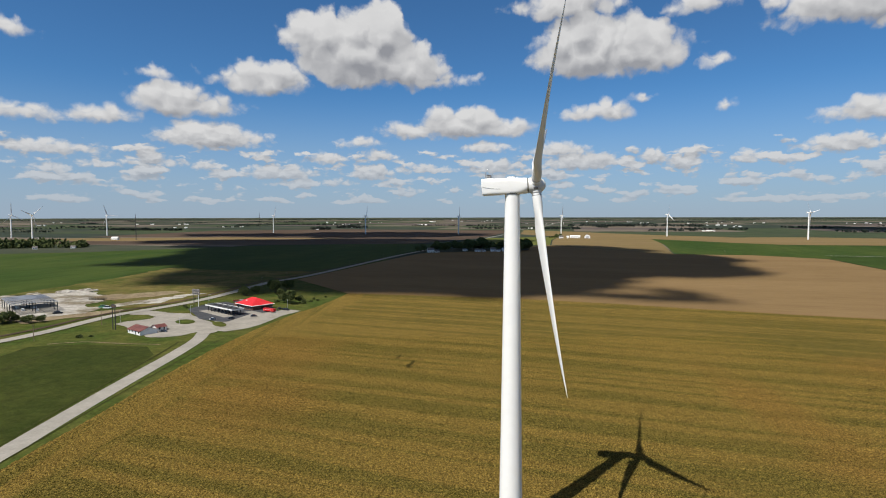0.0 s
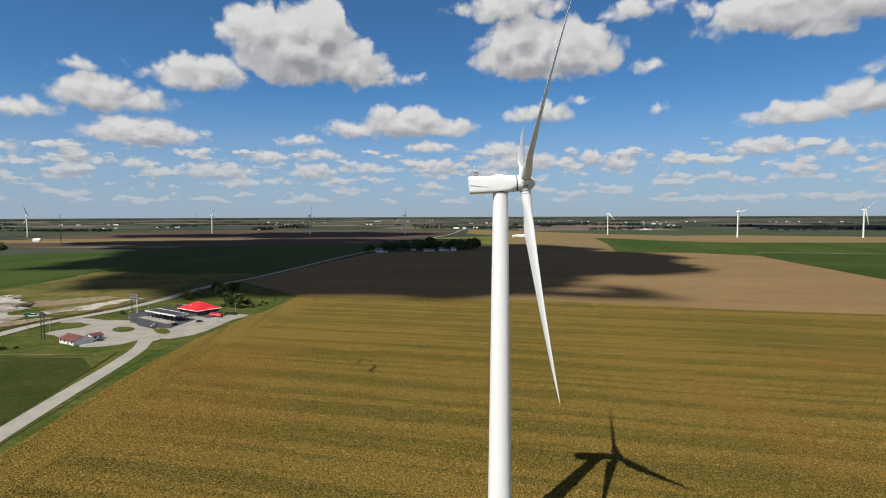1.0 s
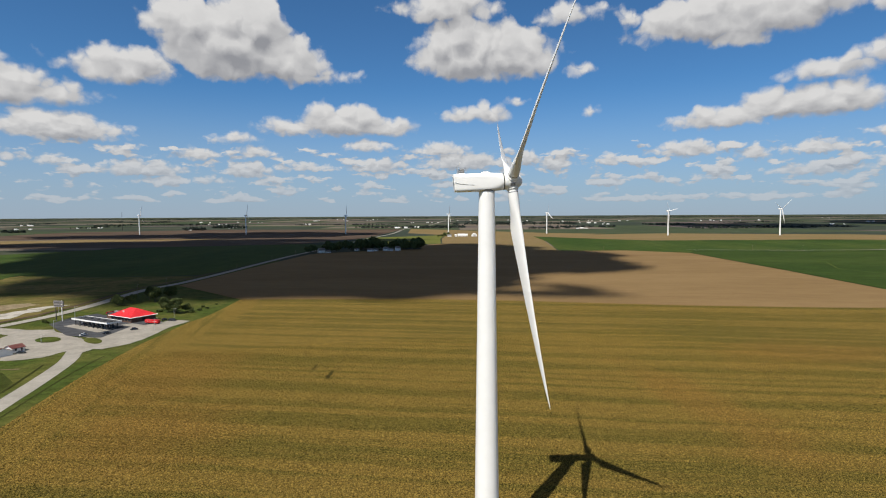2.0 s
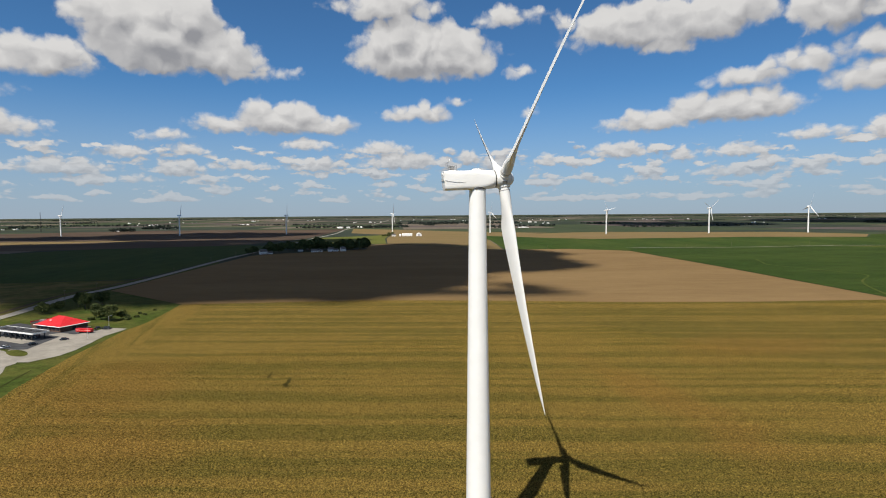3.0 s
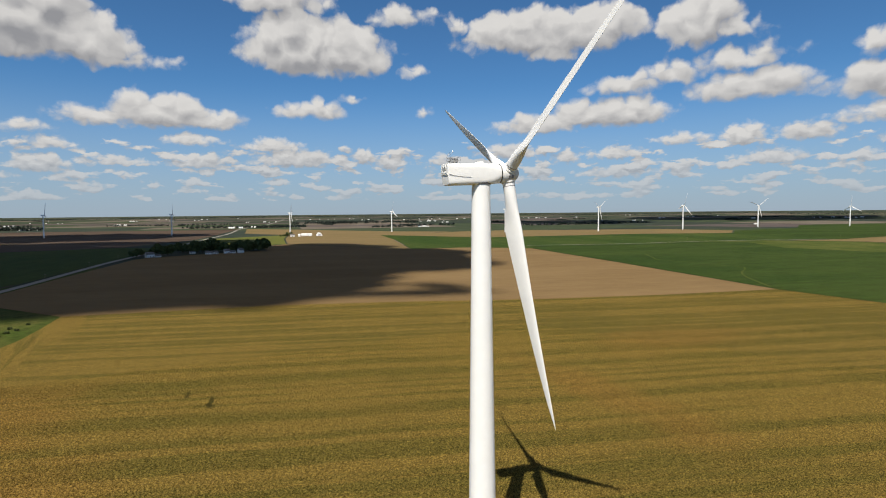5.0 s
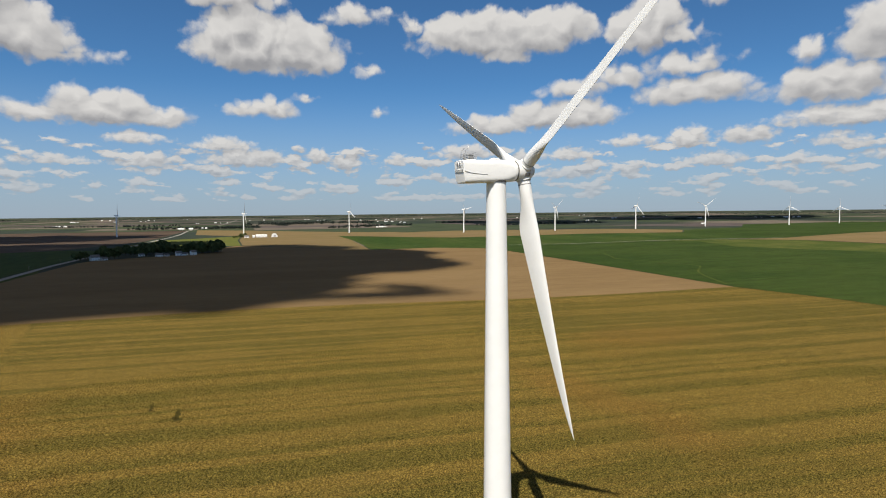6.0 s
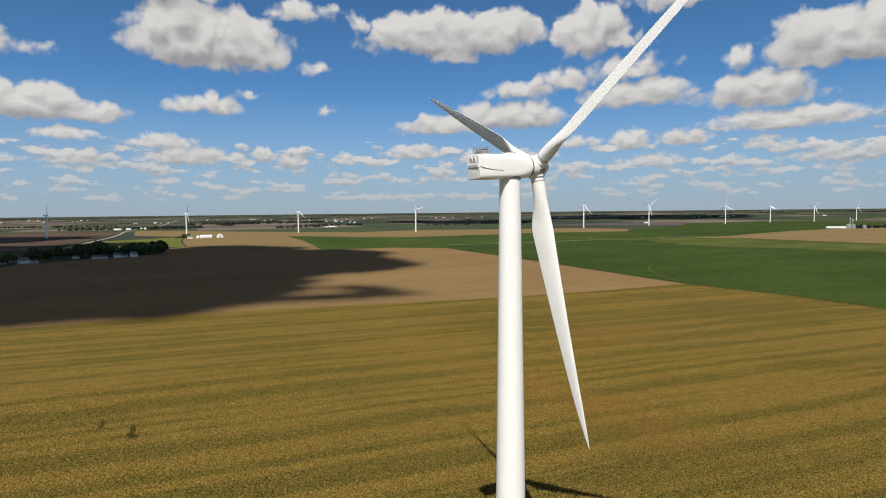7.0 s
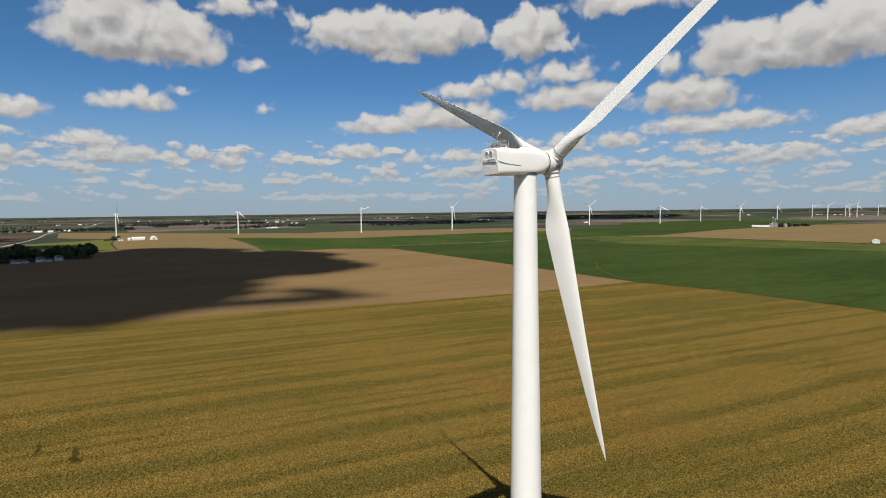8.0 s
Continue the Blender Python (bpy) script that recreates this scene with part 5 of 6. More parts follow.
def ground_pose(x, y, turn=0.0, z=0.0, scale=1.0):
    p, s = far(x, y, z)
    return Matrix.Translation(p) @ Matrix.Diagonal((s * scale, s * scale, s * scale, 1)) @ pose(0, 0, 0, 0, 0, turn)


# the small maroon-roofed shed by the apron
gable("roadside_shed", "low white shed with a weathered maroon roof", "shed", 16.0, 10.5, 2.4, 2.0, M["paint"], M["maroon"], ground_pose(-188.5, 344.5, -36.0, 0.3))
gable("shed_annex", "white annex with a maroon roof", "shed", 6.0, 7.0, 2.4, 1.3, M["paint"], M["maroon"], ground_pose(-182, 352.5, 54.0, 0.3))
# farm under the shadow
farm_house = gable("farmhouse", "white farmhouse with a grey roof among trees", "house", 13, 9, 5.5, 4.0, M["paint"], M["shingle"], ground_pose(-25, 1130, 20))
gable("farm_shed", "small white shed beside the farmhouse", "shed", 8, 6, 2.8, 2.0, M["paint"], M["shingle"], ground_pose(-12, 1124, 20))
for x, y, w, d, h, r, t in ((47, 1186, 9, 7, 3.0, 2.0, 10), (72, 1145, 12, 8, 3.5, 2.5, -10), (84, 1148, 7, 6, 3.0, 2.0, 20), (104, 1152, 10, 8, 5.0, 3.5, 5), (113, 1150, 12, 7, 3.2, 2.2, -20), (128, 1148, 9, 9, 6.0, 3.5, 15)):
    gable("farm_building", "white farm building in front of a windbreak", "house", w, d, h, r, M["paint"], M["shingle"], ground_pose(x, y, t), "farm buildings")
# barns in the stubble
gable("farmhouse", "white farmhouse beside the barns", "house", 14, 9, 5, 4, M["paint"], M["shingle"], ground_pose(398, 1878, -12))
gable("long_barn", "long white metal barn on the stubble field", "barn", 34, 13, 6.5, 3.0, M["paint"], M["paint"], ground_pose(447, 1886, -12))
gable("silo_shed", "small white shed beside the barns", "shed", 7, 7, 6, 2.5, M["paint"], M["paint"], ground_pose(418, 1868, -12))


def quonset(at, r, depth):
    b = thing("arched_barn", "white arched barn with a rounded roof", "barn", at=at)
    n = 18
    arc = [(r * math.cos(math.pi * i / n), r * 1.25 * math.sin(math.pi * i / n)) for i in range(n + 1)]
    outer = loft([[(x, -depth / 2, z) for x, z in arc] + [(-r + 0.3, -depth / 2, 0), (r - 0.3, -depth / 2, 0)], [(x, depth / 2, z) for x, z in arc] + [(-r + 0.3, depth / 2, 0), (r - 0.3, depth / 2, 0)]])
    part("shell", outer, M["paint"], b)
    part("door", boxed(-r * 0.4, r * 0.4, -depth / 2 - 0.15, -depth / 2 - 0.02, 0, r * 0.75), M["sign_grey"], b, "grey sliding door")


quonset(ground_pose(484, 1868, -12), 9.5, 24)
gable("farm_building", "white farm shed at the edge of the tan field", "barn", 26, 12, 5, 3, M["paint"], M["paint"], ground_pose(1330, 268, 10))
gable("farm_building", "white house beyond the green field", "house", 14, 10, 5, 3, M["paint"], M["shingle"], ground_pose(-1300, 1782, 0))
gable("farm_building", "white machine shed beyond the green field", "barn", 20, 12, 6, 4, M["paint"], M["paint"], ground_pose(-1050, 1775, 0))
for x, y in ((-868, 1300), (-888, 1368), (-930, 1262), (-1010, 1330)):
    gable("farm_building", "white outbuilding among farm trees", "house", 9, 7, 4, 2.5, M["paint"], M["shingle"], ground_pose(x, y, x % 40), "farm buildings")

# grain elevator
def elevator(at):
    e = thing("grain_elevator", "white grain elevator with steel bins and legs", "grain elevator", at=at)
    part("long_shed", boxed(-62, -6, -9, 9, 0, 7, 0.3), M["paint"], e)
    for x, y, r, h in ((2, -4, 7, 13), (16, 2, 6, 11), (46, 0, 6, 10)):
        bm2 = loft([ring_xy(x, y, 0, r, 24), ring_xy(x, y, h, r, 24), ring_xy(x, y, h + r * 0.45, 0.6, 24)])
        part("bin", bm2, M["steel"], e)
    for x, h in ((6, 34), (13, 28)):
        leg = bmesh.new()
        for sx in (-1, 1):
            for sy in (-1, 1):
                rod(leg, (x + sx * 2.4, sy * 2.4, 0), (x + sx * 0.7, sy * 0.7, h), 0.35, 0.25, 6)
        for k in range(5):
            z = h * (k + 0.5) / 5
            q = 2.4 - 1.7 * z / h
            rod(leg, (x - q, -q, z), (x + q, q, z), 0.15, sides=5)
            rod(leg, (x + q, -q, z), (x - q, q, z), 0.15, sides=5)
        part("leg_tower", leg, M["steel"], e)
        part("leg_head", boxed(x - 1.5, x + 1.5, -1.5, 1.5, h, h + 3), M["paint"], e)
        part("spout", rodded((x, 0, h), (x + 9, 2, 13), 0.3), M["steel"], e)


elevator(ground_pose(2210, 700, -62))

# far farmsteads and towns, small and pale
small = gable("far_house", "tiny pale building on the far plain", "house", 16, 11, 5.5, 3.0, M["paint"], M["paint"], ground_pose(-142, 4617, 0), "far buildings")
rnd = random.Random(31)
spots = []
for cx, cy, n, w in ((-142, 4617, 5, 60), (-711, 3110, 3, 30), (-540, 3540, 4, 40), (470, 3180, 5, 160), (650, 3250, 4, 140), (1278, 2663, 4, 40), (-1500, 3900, 4, 80), (900, 5200, 5, 160), (2100, 4200, 5, 100), (3200, 3000, 4, 80), (2600, 1700, 3, 40), (5200, 2600, 8, 300), (-1000, 6500, 7, 400), (300, 7500, 8, 600), (-2600, 5200, 6, 300), (4200, 5200, 8, 500), (6000, 1200, 8, 400), (-900, 5000, 4, 100), (1900, 6800, 7, 500), (3000, 5600, 6, 300)):
    for _ in range(n):
        spots.append((cx + rnd.uniform(-w, w), cy + rnd.uniform(-w, w) * 0.5))
for _ in range(18):
    az, d = radians(rnd.uniform(-44, 88)), rnd.uniform(3600, 10500)
    for _ in range(rnd.choice((1, 2, 3))):
        spots.append((EYE.x + d * math.sin(az) + rnd.uniform(-60, 60), EYE.y + d * math.cos(az) + rnd.uniform(-40, 40)))
for x, y in spots:
    p, s = far(x, y)
    f = rnd.uniform(0.6, 1.25)
    copy_thing(small, Matrix.Translation(p) @ Matrix.Diagonal((s * f * rnd.uniform(1, 2.2), s * f, s * f, 1)) @ pose(0, 0, 0, 0, 0, rnd.choice((-12, 78))))


# lattice masts on the plain
def mast(x, y, h, dark):
    m = thing("radio_mast", "thin dark lattice mast on the plain", "mast", at=ground_pose(x, y))
    for k in range(3):
        a = 2 * math.pi * k / 3
        part("leg", rodded((1.6 * math.cos(a), 1.6 * math.sin(a), 0), (0.35 * math.cos(a), 0.35 * math.sin(a), h), 0.35, 0.3, 5), M["dark_steel"], m)
    lace = bmesh.new()
    for k in range(int(h / 5)):
        z = k * 5.0
        q = 1.6 - 1.25 * z / h
        for j in range(3):
            a, b = 2 * math.pi * j / 3, 2 * math.pi * (j + 1) / 3
            rod(lace, (q * math.cos(a), q * math.sin(a), z), (q * math.cos(b), q * math.sin(b), min(h, z + 5)), 0.15, sides=4)
    part("lacing", lace, M["dark_steel"], m)


mast(-981, 1772, 82, True)
mast(-1090, 3300, 98, True)


# ---- the truck stop ----
def truck_stop():
    t = thing("truck_stop", "brick truck stop with a bright red hipped roof", "gas station", at=pose(-150.0, 440.5, 0.4, 0, 0, -41.0))
    # local X along the ridge
    w, d, h, rise = 26.0, 20.0, 3.6, 4.9
    part("wall", boxed(-w / 2 + 1, w / 2 - 1, -d / 2 + 1, d / 2 - 1, -0.3, h), M["brick"], t, "dark brick walls")
    ring0 = [(-w / 2, -d / 2), (w / 2, -d / 2), (w / 2, d / 2), (-w / 2, d / 2)]
    roof = bmesh.new()
    lo = [roof.verts.new((x, y, h)) for x, y in ring0]
    hi = [roof.verts.new((-w / 2 + 9.6, 0, h + rise)), roof.verts.new((w / 2 - 9.6, 0, h + rise))]
    roof.faces.new((lo[0], lo[1], hi[1], hi[0]))
    roof.faces.new((lo[1], lo[2], hi[1]))
    roof.faces.new((lo[2], lo[3], hi[0], hi[1]))
    roof.faces.new((lo[3], lo[0], hi[0]))
    roof.faces.new(lo[::-1])
    bmesh.ops.recalc_face_normals(roof, faces=roof.faces)
    r = part("roof", roof, M["red_roof"], t, "bright red metal roof")
    for k in range(17):
        x = -w / 2 + 1 + k * (w - 2) / 16
        u = min(1.0, (w / 2 - abs(x)) / 9.6)
        for s in (-1, 1):
            part("standing_seam", rodded((x, s * d / 2, h + 0.03), (x, s * d / 2 * (1 - u), h + rise * u + 0.03), 0.06, sides=4), M["red_roof"], r)
    fascia = bmesh.new()
    for a, b in zip(ring0, ring0[1:] + ring0[:1]):
        rod(fascia, (*a, h - 0.15), (*b, h - 0.15), 0.28, sides=4)
    part("fascia", fascia, M["paint"], t, "white eaves board")
    for k in range(6):
        x = -w / 2 + 3.3 + k * 3.9
        win = part("window", boxed(x - 1.5, x + 1.5, -d / 2 + 0.93, -d / 2 + 1.06, 0.8, 2.7), M["glass"], t, "dark shop window")
    part("door", boxed(w / 2 - 1.06, w / 2 - 0.93, -1.2, 1.2, 0, 2.4), M["glass"], t, "glass entrance door")
    for x, y in ((-3, -5), (5, 4)):
        part("roof_vent", boxed(x - 0.6, x + 0.6, y - 0.5, y + 0.5, h + 0.8, h + 3.0, 0.05), M["paint"], t)
    # lower front wing with a red parapet
    part("wing", boxed(-w / 2 - 9, -w / 2 + 1.2, -6, 5, -0.3, 3.4), M["brick"], t, "low brick wing")
    part("wing_roof", boxed(-w / 2 - 9.3, -w / 2 + 1.2, -6.3, 5.3, 3.4, 3.75), M["dark_steel"], t, "flat dark roof")
    part("parapet", boxed(-w / 2 - 9.5, -w / 2 - 9.2, -6.4, 5.4, 3.2, 4.4), M["red_roof"], t, "red parapet board")
    for k in range(3):
        part("roof_unit", boxed(-w / 2 - 7 + 2.6 * k, -w / 2 - 5.4 + 2.6 * k, -2, 0, 3.75, 4.8, 0.05), M["steel"], t, "grey roof unit")


truck_stop()


def canopy():
    c = thing("fuel_canopy", "long flat fuel canopy with a white edge", "canopy", at=pose(-165.5, 417.5, 0.46, 0, 0, -40.0))
    w, d, z = 40.0, 9.5, 4.2
    part("deck", boxed(-w / 2, w / 2, -d / 2, d / 2, z, z + 0.5), M["dark_steel"], c, "dark canopy roof")
    for a in ((-w / 2, w / 2, -d / 2 - 0.12, -d / 2 - 0.003), (-w / 2, w / 2, d / 2 + 0.003, d / 2 + 0.12)):
        part("fascia", boxed(a[0], a[1], a[2], a[3], z - 0.25, z + 0.75), M["paint"], c, "white canopy edge")
    for x0, x1 in ((-w / 2 - 0.12, -w / 2 - 0.003), (w / 2 + 0.003, w / 2 + 0.12)):
        part("fascia", boxed(x0, x1, -d / 2 - 0.12, d / 2 + 0.12, z - 0.25, z + 0.75), M["paint"], c, "white canopy edge")
    for k in range(8):
        x = -w / 2 + 2.5 + k * (w - 5) / 7
        for y in (-3.6, 3.6):
            part("column", boxed(x - 0.25, x + 0.25, y - 0.25, y + 0.25, 0, z), M["dark_steel"], c, "dark column")
    part("island", boxed(-w / 2 + 1, w / 2 - 1, -0.9, 0.9, 0, 0.18, 0.04), M["concrete"], c, "concrete pump island")
    for k in range(7):
        x = -w / 2 + 5 + k * (w - 10) / 6
        p = part("pump", boxed(x - 0.5, x + 0.5, -0.35, 0.35, 0.18, 2.2, 0.06), M["dark_steel"], c, "dark fuel pump")
        part("pump_panel", boxed(x - 0.4, x + 0.4, -0.38, -0.352, 1.1, 1.9), M["sign_grey"], p, "grey pump display")
    for k in range(5):
        x = -w / 2 + 6 + k * 7.5
        part("roof_frame", boxed(x - 1.6, x + 1.6, -1.2, 1.2, z + 0.5, z + 0.9, 0.05), M["dark_steel"], c)


canopy()
sheet("pump_pad", [(-188, 424), (-183, 430), (-152, 402), (-157, 396)], M["concrete"], 0.52, "pale concrete pad beneath the fuel canopy", 40, "pavement")
sheet("pump_pad", [(-152, 420), (-146, 424), (-134, 414), (-140, 409)], M["concrete"], 0.52, "pale concrete pad beside the shop", 40, "pavement")


def pole_sign(x, y, turn, h, w, rows, label, oval=False):
    s = thing("pole_sign", label, "sign", at=ground_pose(x, y, turn))
    for sx in (-1, 1):
        part("post", rodded((sx * w * 0.32, 0, 0), (sx * w * 0.32, 0, h), 0.28, 0.24, 10), M["dark_steel"] if sx < 0 or oval else M["paint"], s)
    if oval:
        face = loft([[(w * 0.62 * math.cos(2 * math.pi * i / 24), yy, h - 0.8 + 1.3 * math.sin(2 * math.pi * i / 24)) for i in range(24)] for yy in (-0.25, 0.25)])
        part("sign_face", face, M["dark_steel"], s, "dark oval sign face")
        part("sign_band", boxed(-w * 0.45, w * 0.45, -0.27, 0.27, h - 1.1, h - 0.6), M["maroon"], s, "dull red bar of writing")
        return
    for z0, z1 in rows:
        f = part("sign_face", boxed(-w / 2, w / 2, -0.35, 0.35, z0, z1, 0.05), M["sign_dim"], s, "grey sign panel")
        k = 0
        z = z0 + 0.5
        while z < z1 - 0.6:
            for sy in (-1, 1):
                part("text_bar", boxed(-w / 2 + 0.7, w / 2 - 0.9 - (k % 3) * 1.2, sy * 0.352, sy * 0.36, z, z + 0.55), M["dark_steel"], f, "dark bar of writing")
            z += 1.2
            k += 1


pole_sign(-199.5, 446, -28, 14.8, 8.6, ((10.4, 12.1), (12.5, 14.7)), "tall grey two-panel pole sign at the highway")
pole_sign(-212, 354, -30, 16.5, 4.6, (), "tall dark oval sign on two thin posts", True)


def lamp_post(x, y, h, label="thin grey lamp post at the lot"):
    p = thing("lamp_post", label, "lamp post", "lamp posts", ground_pose(x, y))
    part("pole", rodded((0, 0, 0), (0, 0, h), 0.14, 0.08, 8), M["steel"], p)
    part("arm", rodded((0, 0, h - 0.1), (1.4, 0, h + 0.1), 0.05, sides=6), M["steel"], p)
    part("lamp_head", boxed(1.1, 1.9, -0.2, 0.2, h, h + 0.18, 0.04), M["sign_grey"], p)
    part("base", rodded((0, 0, 0), (0, 0, 0.6), 0.3, 0.3, 10), M["concrete"], p)


for x, y, h in ((-222, 378, 9), (-124, 397, 8), (-120, 428, 9), (-185, 404, 8), (-178, 372, 5), (-196, 462, 8), (-214, 480, 9)):
    lamp_post(x, y, h)


def utility_pole(x, y, h=10.0, turn=0.0, label="wooden utility pole with a crossarm"):
    p = thing("utility_pole", label, "utility pole", "utility poles", ground_pose(x, y, turn))
    part("pole", rodded((0, 0, -0.5), (0, 0, h), 0.17, 0.11, 8), M["wood"], p)
    part("crossarm", boxed(-1.2, 1.2, -0.06, 0.06, h - 0.9, h - 0.75), M["wood"], p)
    for k in (-1.05, -0.4, 0.4, 1.05):
        part("insulator", rodded((k, 0, h - 0.75), (k, 0, h - 0.5), 0.05, 0.03, 6), M["sign_grey"], p)


for k, (x, y) in enumerate(((-240, 321), (-262, 270), (-230, 370), (-188, 575), (-176, 625), (508, 997), (791, 940), (881, 915), (1052, 884), (1230, 822), (1395, 738), (-130, 775), (-100, 930), (-70, 1050))):
    utility_pole(x, y, 10.5, 60 if k < 5 else -20)


def steel_frame():
    f = thing("steel_frame_building", "half-built steel frame shed with a grey roof", "building site", at=pose(-326.0, 433.0, 0.5, 0, 0, -45.0))
    w, d, h = 52.0, 28.0, 7.2
    part("slab", boxed(-w / 2 - 1, w / 2 + 1, -d / 2 - 1, d / 2 + 1, -0.3, 0.2), M["concrete"], f, "white concrete slab")
    for i in range(5):
        for j in (0, 1, 2):
            x, y = -w / 2 + i * w / 4, -d / 2 + j * d / 2
            hh = h + (0.8 if j == 1 else 0)
            col = boxed(x - 0.25, x + 0.25, y - 0.25, y + 0.25, 0.2, hh)
            part("column", col, M["dark_steel"], f)
    for s in (-1, 1):
        for k in range(8):
            u = k / 7
            part("purlin", boxed(-w / 2 - 0.6, w / 2 + 0.6, s * (0.2 + u * d / 2) - 0.3, s * (0.2 + u * d / 2) + 0.3, h + 0.9 * (1 - u) + 0.05, h + 0.9 * (1 - u) + 0.3), M["grey_roof"], f)
    for k in range(14):
        x = -w / 2 + (k + 0.5) * w / 14
        part("roof_strap", boxed(x - 0.22, x + 0.22, -d / 2, d / 2, h + 0.96, h + 1.06), M["grey_roof"], f)
    deck = bmesh.new()
    for s in (-1, 1):
        v = [deck.verts.new(p) for p in ((-w / 2, 0, h + 1.25), (-w / 2 + 30, 0, h + 1.25), (-w / 2 + 22, s * d / 2, h + 0.35), (-w / 2, s * d / 2, h + 0.35))]
        u = [deck.verts.new(q.co + Vector((0, 0, 0.1))) for q in v]
        deck.faces.new(v)
        deck.faces.new(u)
        for i in range(4):
            deck.faces.new((v[i], v[(i + 1) % 4], u[(i + 1) % 4], u[i]))
    bmesh.ops.recalc_face_normals(deck, faces=deck.faces)
    part("roof_deck", deck, M["grey_roof"], f, "grey decking on half of the roof")
    for i in range(5):
        x = -w / 2 + i * w / 4
        beam = bmesh.new()
        rod(beam, (x, -d / 2, h - 0.2), (x, 0, h + 0.7), 0.22, sides=6)
        rod(beam, (x, d / 2, h - 0.2), (x, 0, h + 0.7), 0.22, sides=6)
        part("rafter", beam, M["dark_steel"], f)
    for k, (x, y, z) in enumerate(((-12, -6, 1.6), (-4, 4, 1.2), (6, -5, 1.8), (13, 3, 1.2))):
        part("pallet_stack", boxed(x - 1.6, x + 1.6, y - 1.1, y + 1.1, 0.2, 0.2 + z, 0.06), M["paint"], f, "white wrapped pallet stack")


steel_frame()


def heap(x, y, r, h, seed):
    rnd = random.Random(seed)
    bm = bmesh.new()
    bmesh.ops.create_icosphere(bm, subdivisions=3, radius=1.0)
    for v in bm.verts:
        b = 1 + 0.3 * noise.noise(v.co * 1.7 + Vector((seed, 0, 0)))
        v.co = Vector((v.co.x * r * b, v.co.y * r * 0.7 * b, max(-0.1, v.co.z) * h * b))
    ob = link("gravel_heap", bm, M["gravel"])
    ob.matrix_basis = ground_pose(x, y, seed * 40, 0.4)
    tagged(ob, "low heap of pale gravel on the yard", "heap", "gravel heaps")


for k, (x, y, r, h) in enumerate(((-366, 535, 9, 2.2), (-356, 548, 7, 1.8), (-345, 545, 6, 1.5), (-385, 518, 8, 1.6), (-300, 470, 5, 1.2), (-252, 468, 4, 1.0))):
    heap(x, y, r, h, k + 1)


# ---- vehicles ----
def vehicle(name, label, category, length, width, height, paint, at, cab=(0.28, 0.82), cab_h=0.55):
    v = thing(name, label, category, at=at)
    low = height * 0.56
    hull = loft([[(x, sy * width / 2 * ww, z) for sy, z in ((-1, 0.35), (-1, zz), (1, zz), (1, 0.35))] for x, ww, zz in ((-length / 2, 0.86, low * 0.85), (-length / 2 + 0.25, 1.0, low * 0.97), (0, 1.0, low), (length / 2 - 0.5, 1.0, low * 0.95), (length / 2, 0.84, low * 0.75))])
    body = part("body", hull, paint, v)
    x0, x1 = -length / 2 + cab[0] * length * 0.5, -length / 2 + cab[1] * length
    cabin = loft([[(x, sy * ww / 2, z) for x, sy in ((xa, -1), (xb, -1), (xb, 1), (xa, 1))] for xa, xb, ww, z in ((x0, x1, width * 0.95, low - 0.02), (x0 + 0.35, x1 - 0.75, width * 0.8, height - 0.06), (x0 + 0.45, x1 - 0.85, width * 0.76, height))])
    part("cabin", cabin, M["glass"], v, "dark glass cabin")
    part("roof", boxed(x0 + 0.45, x1 - 0.85, -width * 0.38, width * 0.38, height, height + 0.05, 0.02), paint, v)
    for x in (-length * 0.31, length * 0.31):
        for s in (-1, 1):
            wheel = part("wheel", rodded((x, s * (width / 2 - 0.22), 0.34), (x, s * (width / 2 + 0.01), 0.34), 0.34, 0.34, 16), M["tyre"], v)
            part("rim", rodded((x, s * (width / 2 + 0.0), 0.34), (x, s * (width / 2 + 0.02), 0.34), 0.2, 0.2, 12), M["steel"], wheel)
    return v


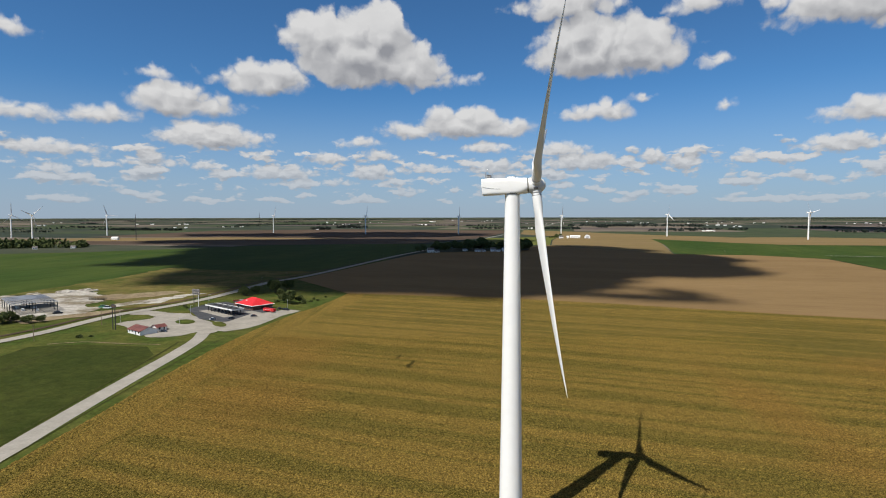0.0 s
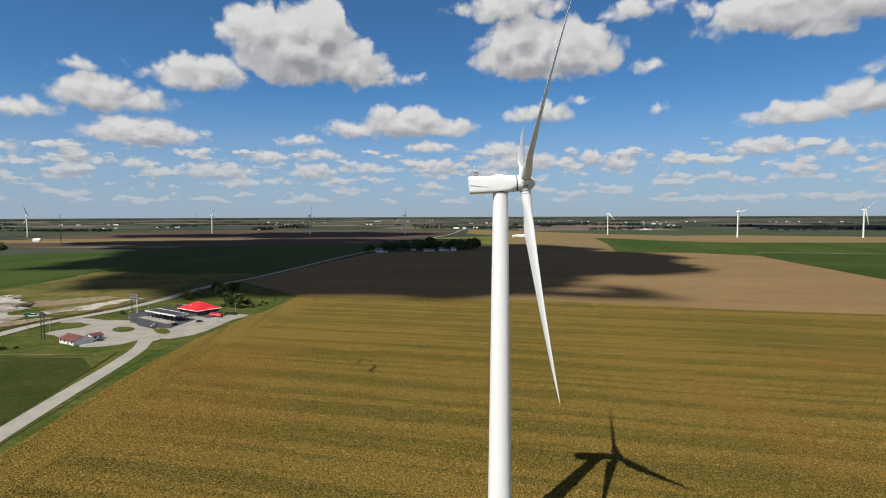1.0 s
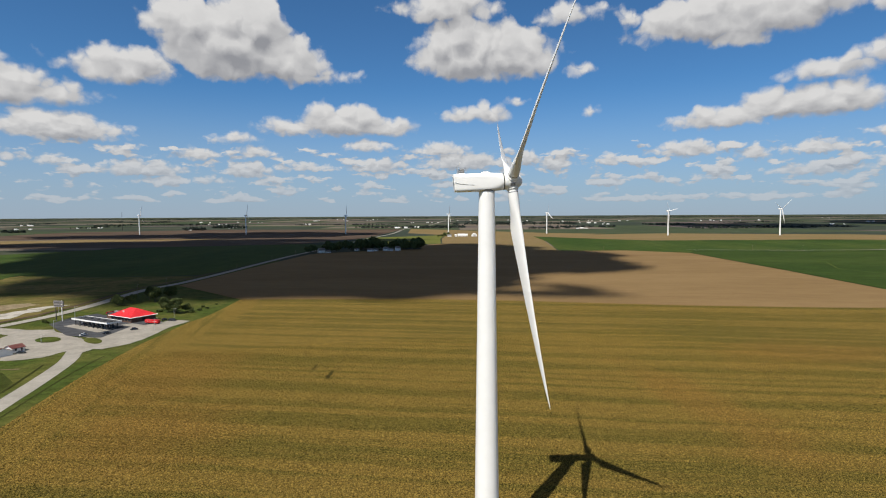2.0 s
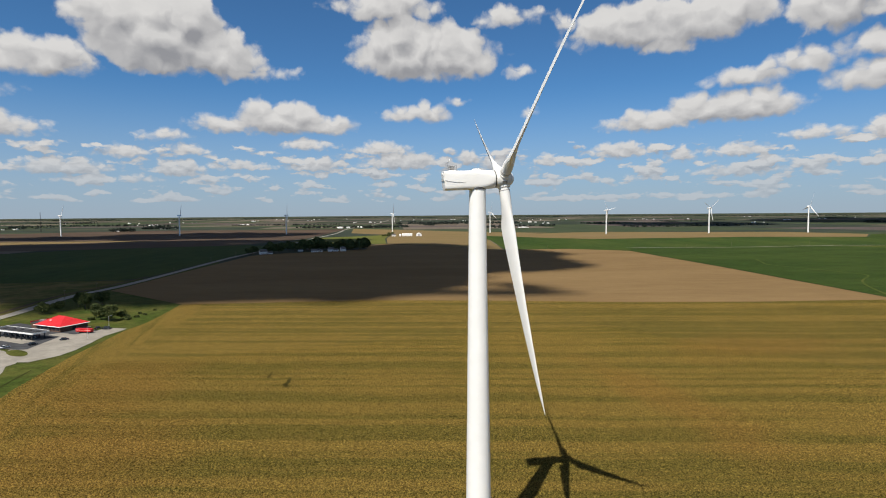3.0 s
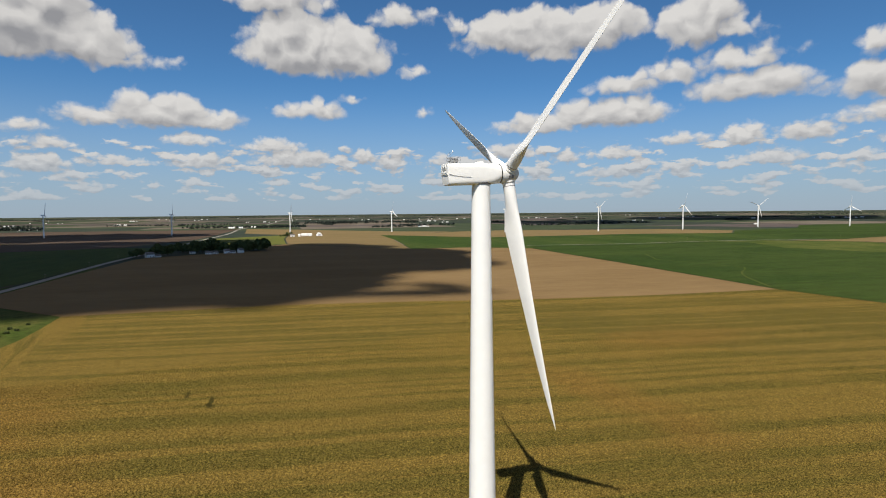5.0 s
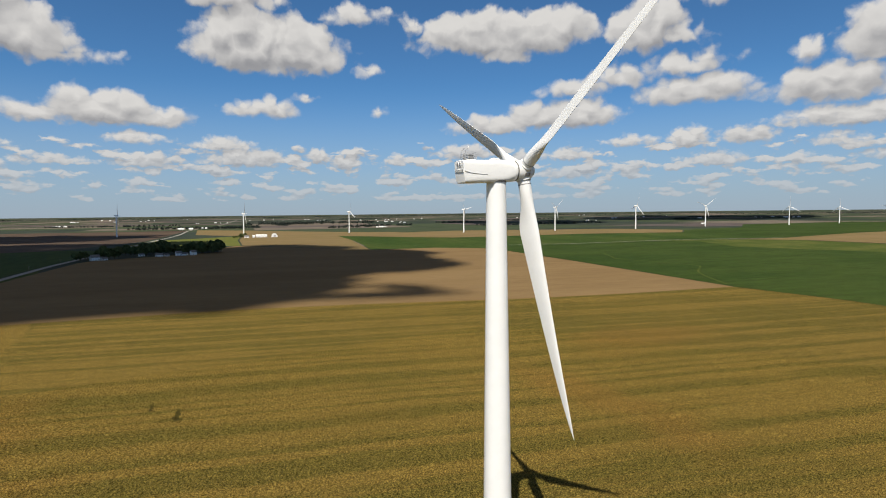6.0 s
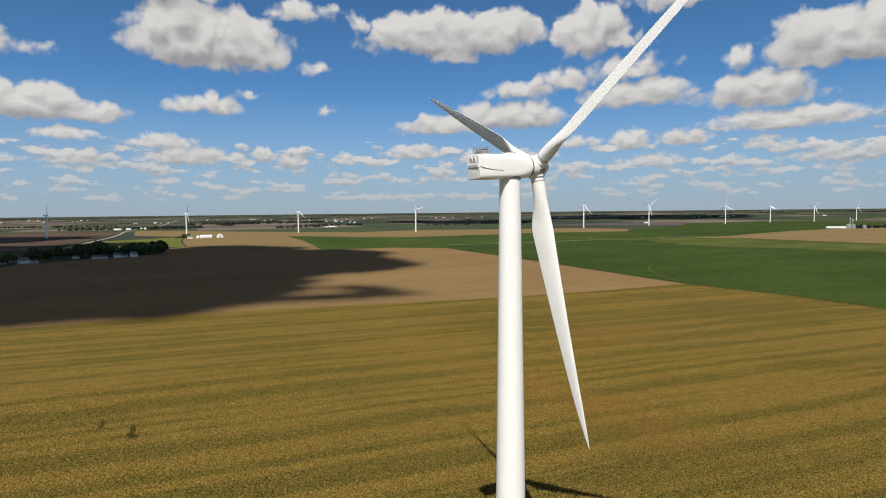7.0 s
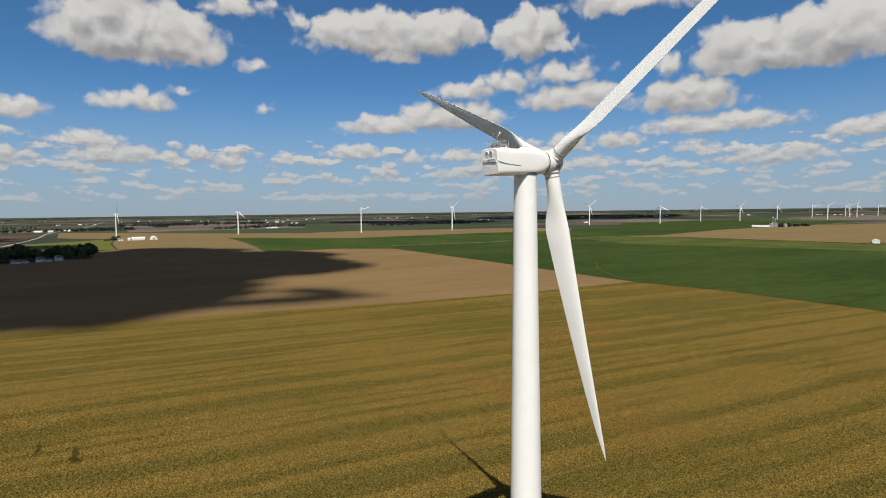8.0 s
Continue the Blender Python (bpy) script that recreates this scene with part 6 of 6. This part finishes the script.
vehicle("car", "dark parked car on the concrete lot", "car", 4.7, 1.85, 1.5, M["car_dark"], pose(-137, 400, 0.42, 0, 0, 20))
vehicle("pickup_truck", "dark pickup truck parked beside the field", "truck", 5.8, 2.0, 1.9, M["car_dark"], pose(-121, 427, 0.42, 0, 0, -20))
vehicle("car", "dark car parked by the shop", "car", 4.6, 1.8, 1.5, M["car_dark"], pose(-127, 431, 0.48, 0, 0, 40))
vehicle("car", "white parked car beside the canopy", "car", 4.6, 1.8, 1.5, M["car_white"], pose(-162, 388, 0.48, 0, 0, 50))
vehicle("car", "dark car beside the canopy", "car", 4.6, 1.8, 1.5, M["car_dark"], pose(-150, 391, 0.48, 0, 0, 50))
vehicle("pickup_truck", "dark truck parked on the dirt strip", "truck", 6.5, 2.2, 2.2, M["car_dark"], pose(-289, 412, 0.5, 0, 0, 40))
vehicle("farm_machine", "green machine parked near the highway", "vehicle", 6.0, 2.4, 2.2, M["car_green"], pose(-272, 440, 0.52, 0, 0, 10))
vehicle("van", "white van parked near the highway", "van", 6.2, 2.2, 2.3, M["car_white"], pose(-266, 436, 0.52, 0, 0, 10))
vehicle("car", "dark car parked behind the shed", "car", 4.6, 1.8, 1.5, M["car_dark"], pose(-176, 346, 0.4, 0, 0, 10))


def red_trailer():
    t = thing("box_trailer", "bright red box trailer parked by the shop", "trailer", at=pose(-131.5, 419, 0.46, 0, 0, -29))
    part("box", boxed(-5.5, 5.5, -1.2, 1.2, 0.9, 2.9, 0.06), M["car_red"], t)
    part("chassis", boxed(-5.8, 5.8, -0.6, 0.6, 0.65, 0.9), M["dark_steel"], t)
    part("rail", boxed(-5.5, 5.5, -1.23, -1.202, 1.9, 2.05), M["paint"], t, "pale trim stripe")
    for x in (-4.4, -3.2, 3.6):
        for s in (-1, 1):
            w = part("wheel", rodded((x, s * 0.85, 0.5), (x, s * 1.2, 0.5), 0.5, 0.5, 16), M["tyre"], t)
            part("rim", rodded((x, s * 1.2, 0.5), (x, s * 1.22, 0.5), 0.28, 0.28, 12), M["steel"], w)


red_trailer()
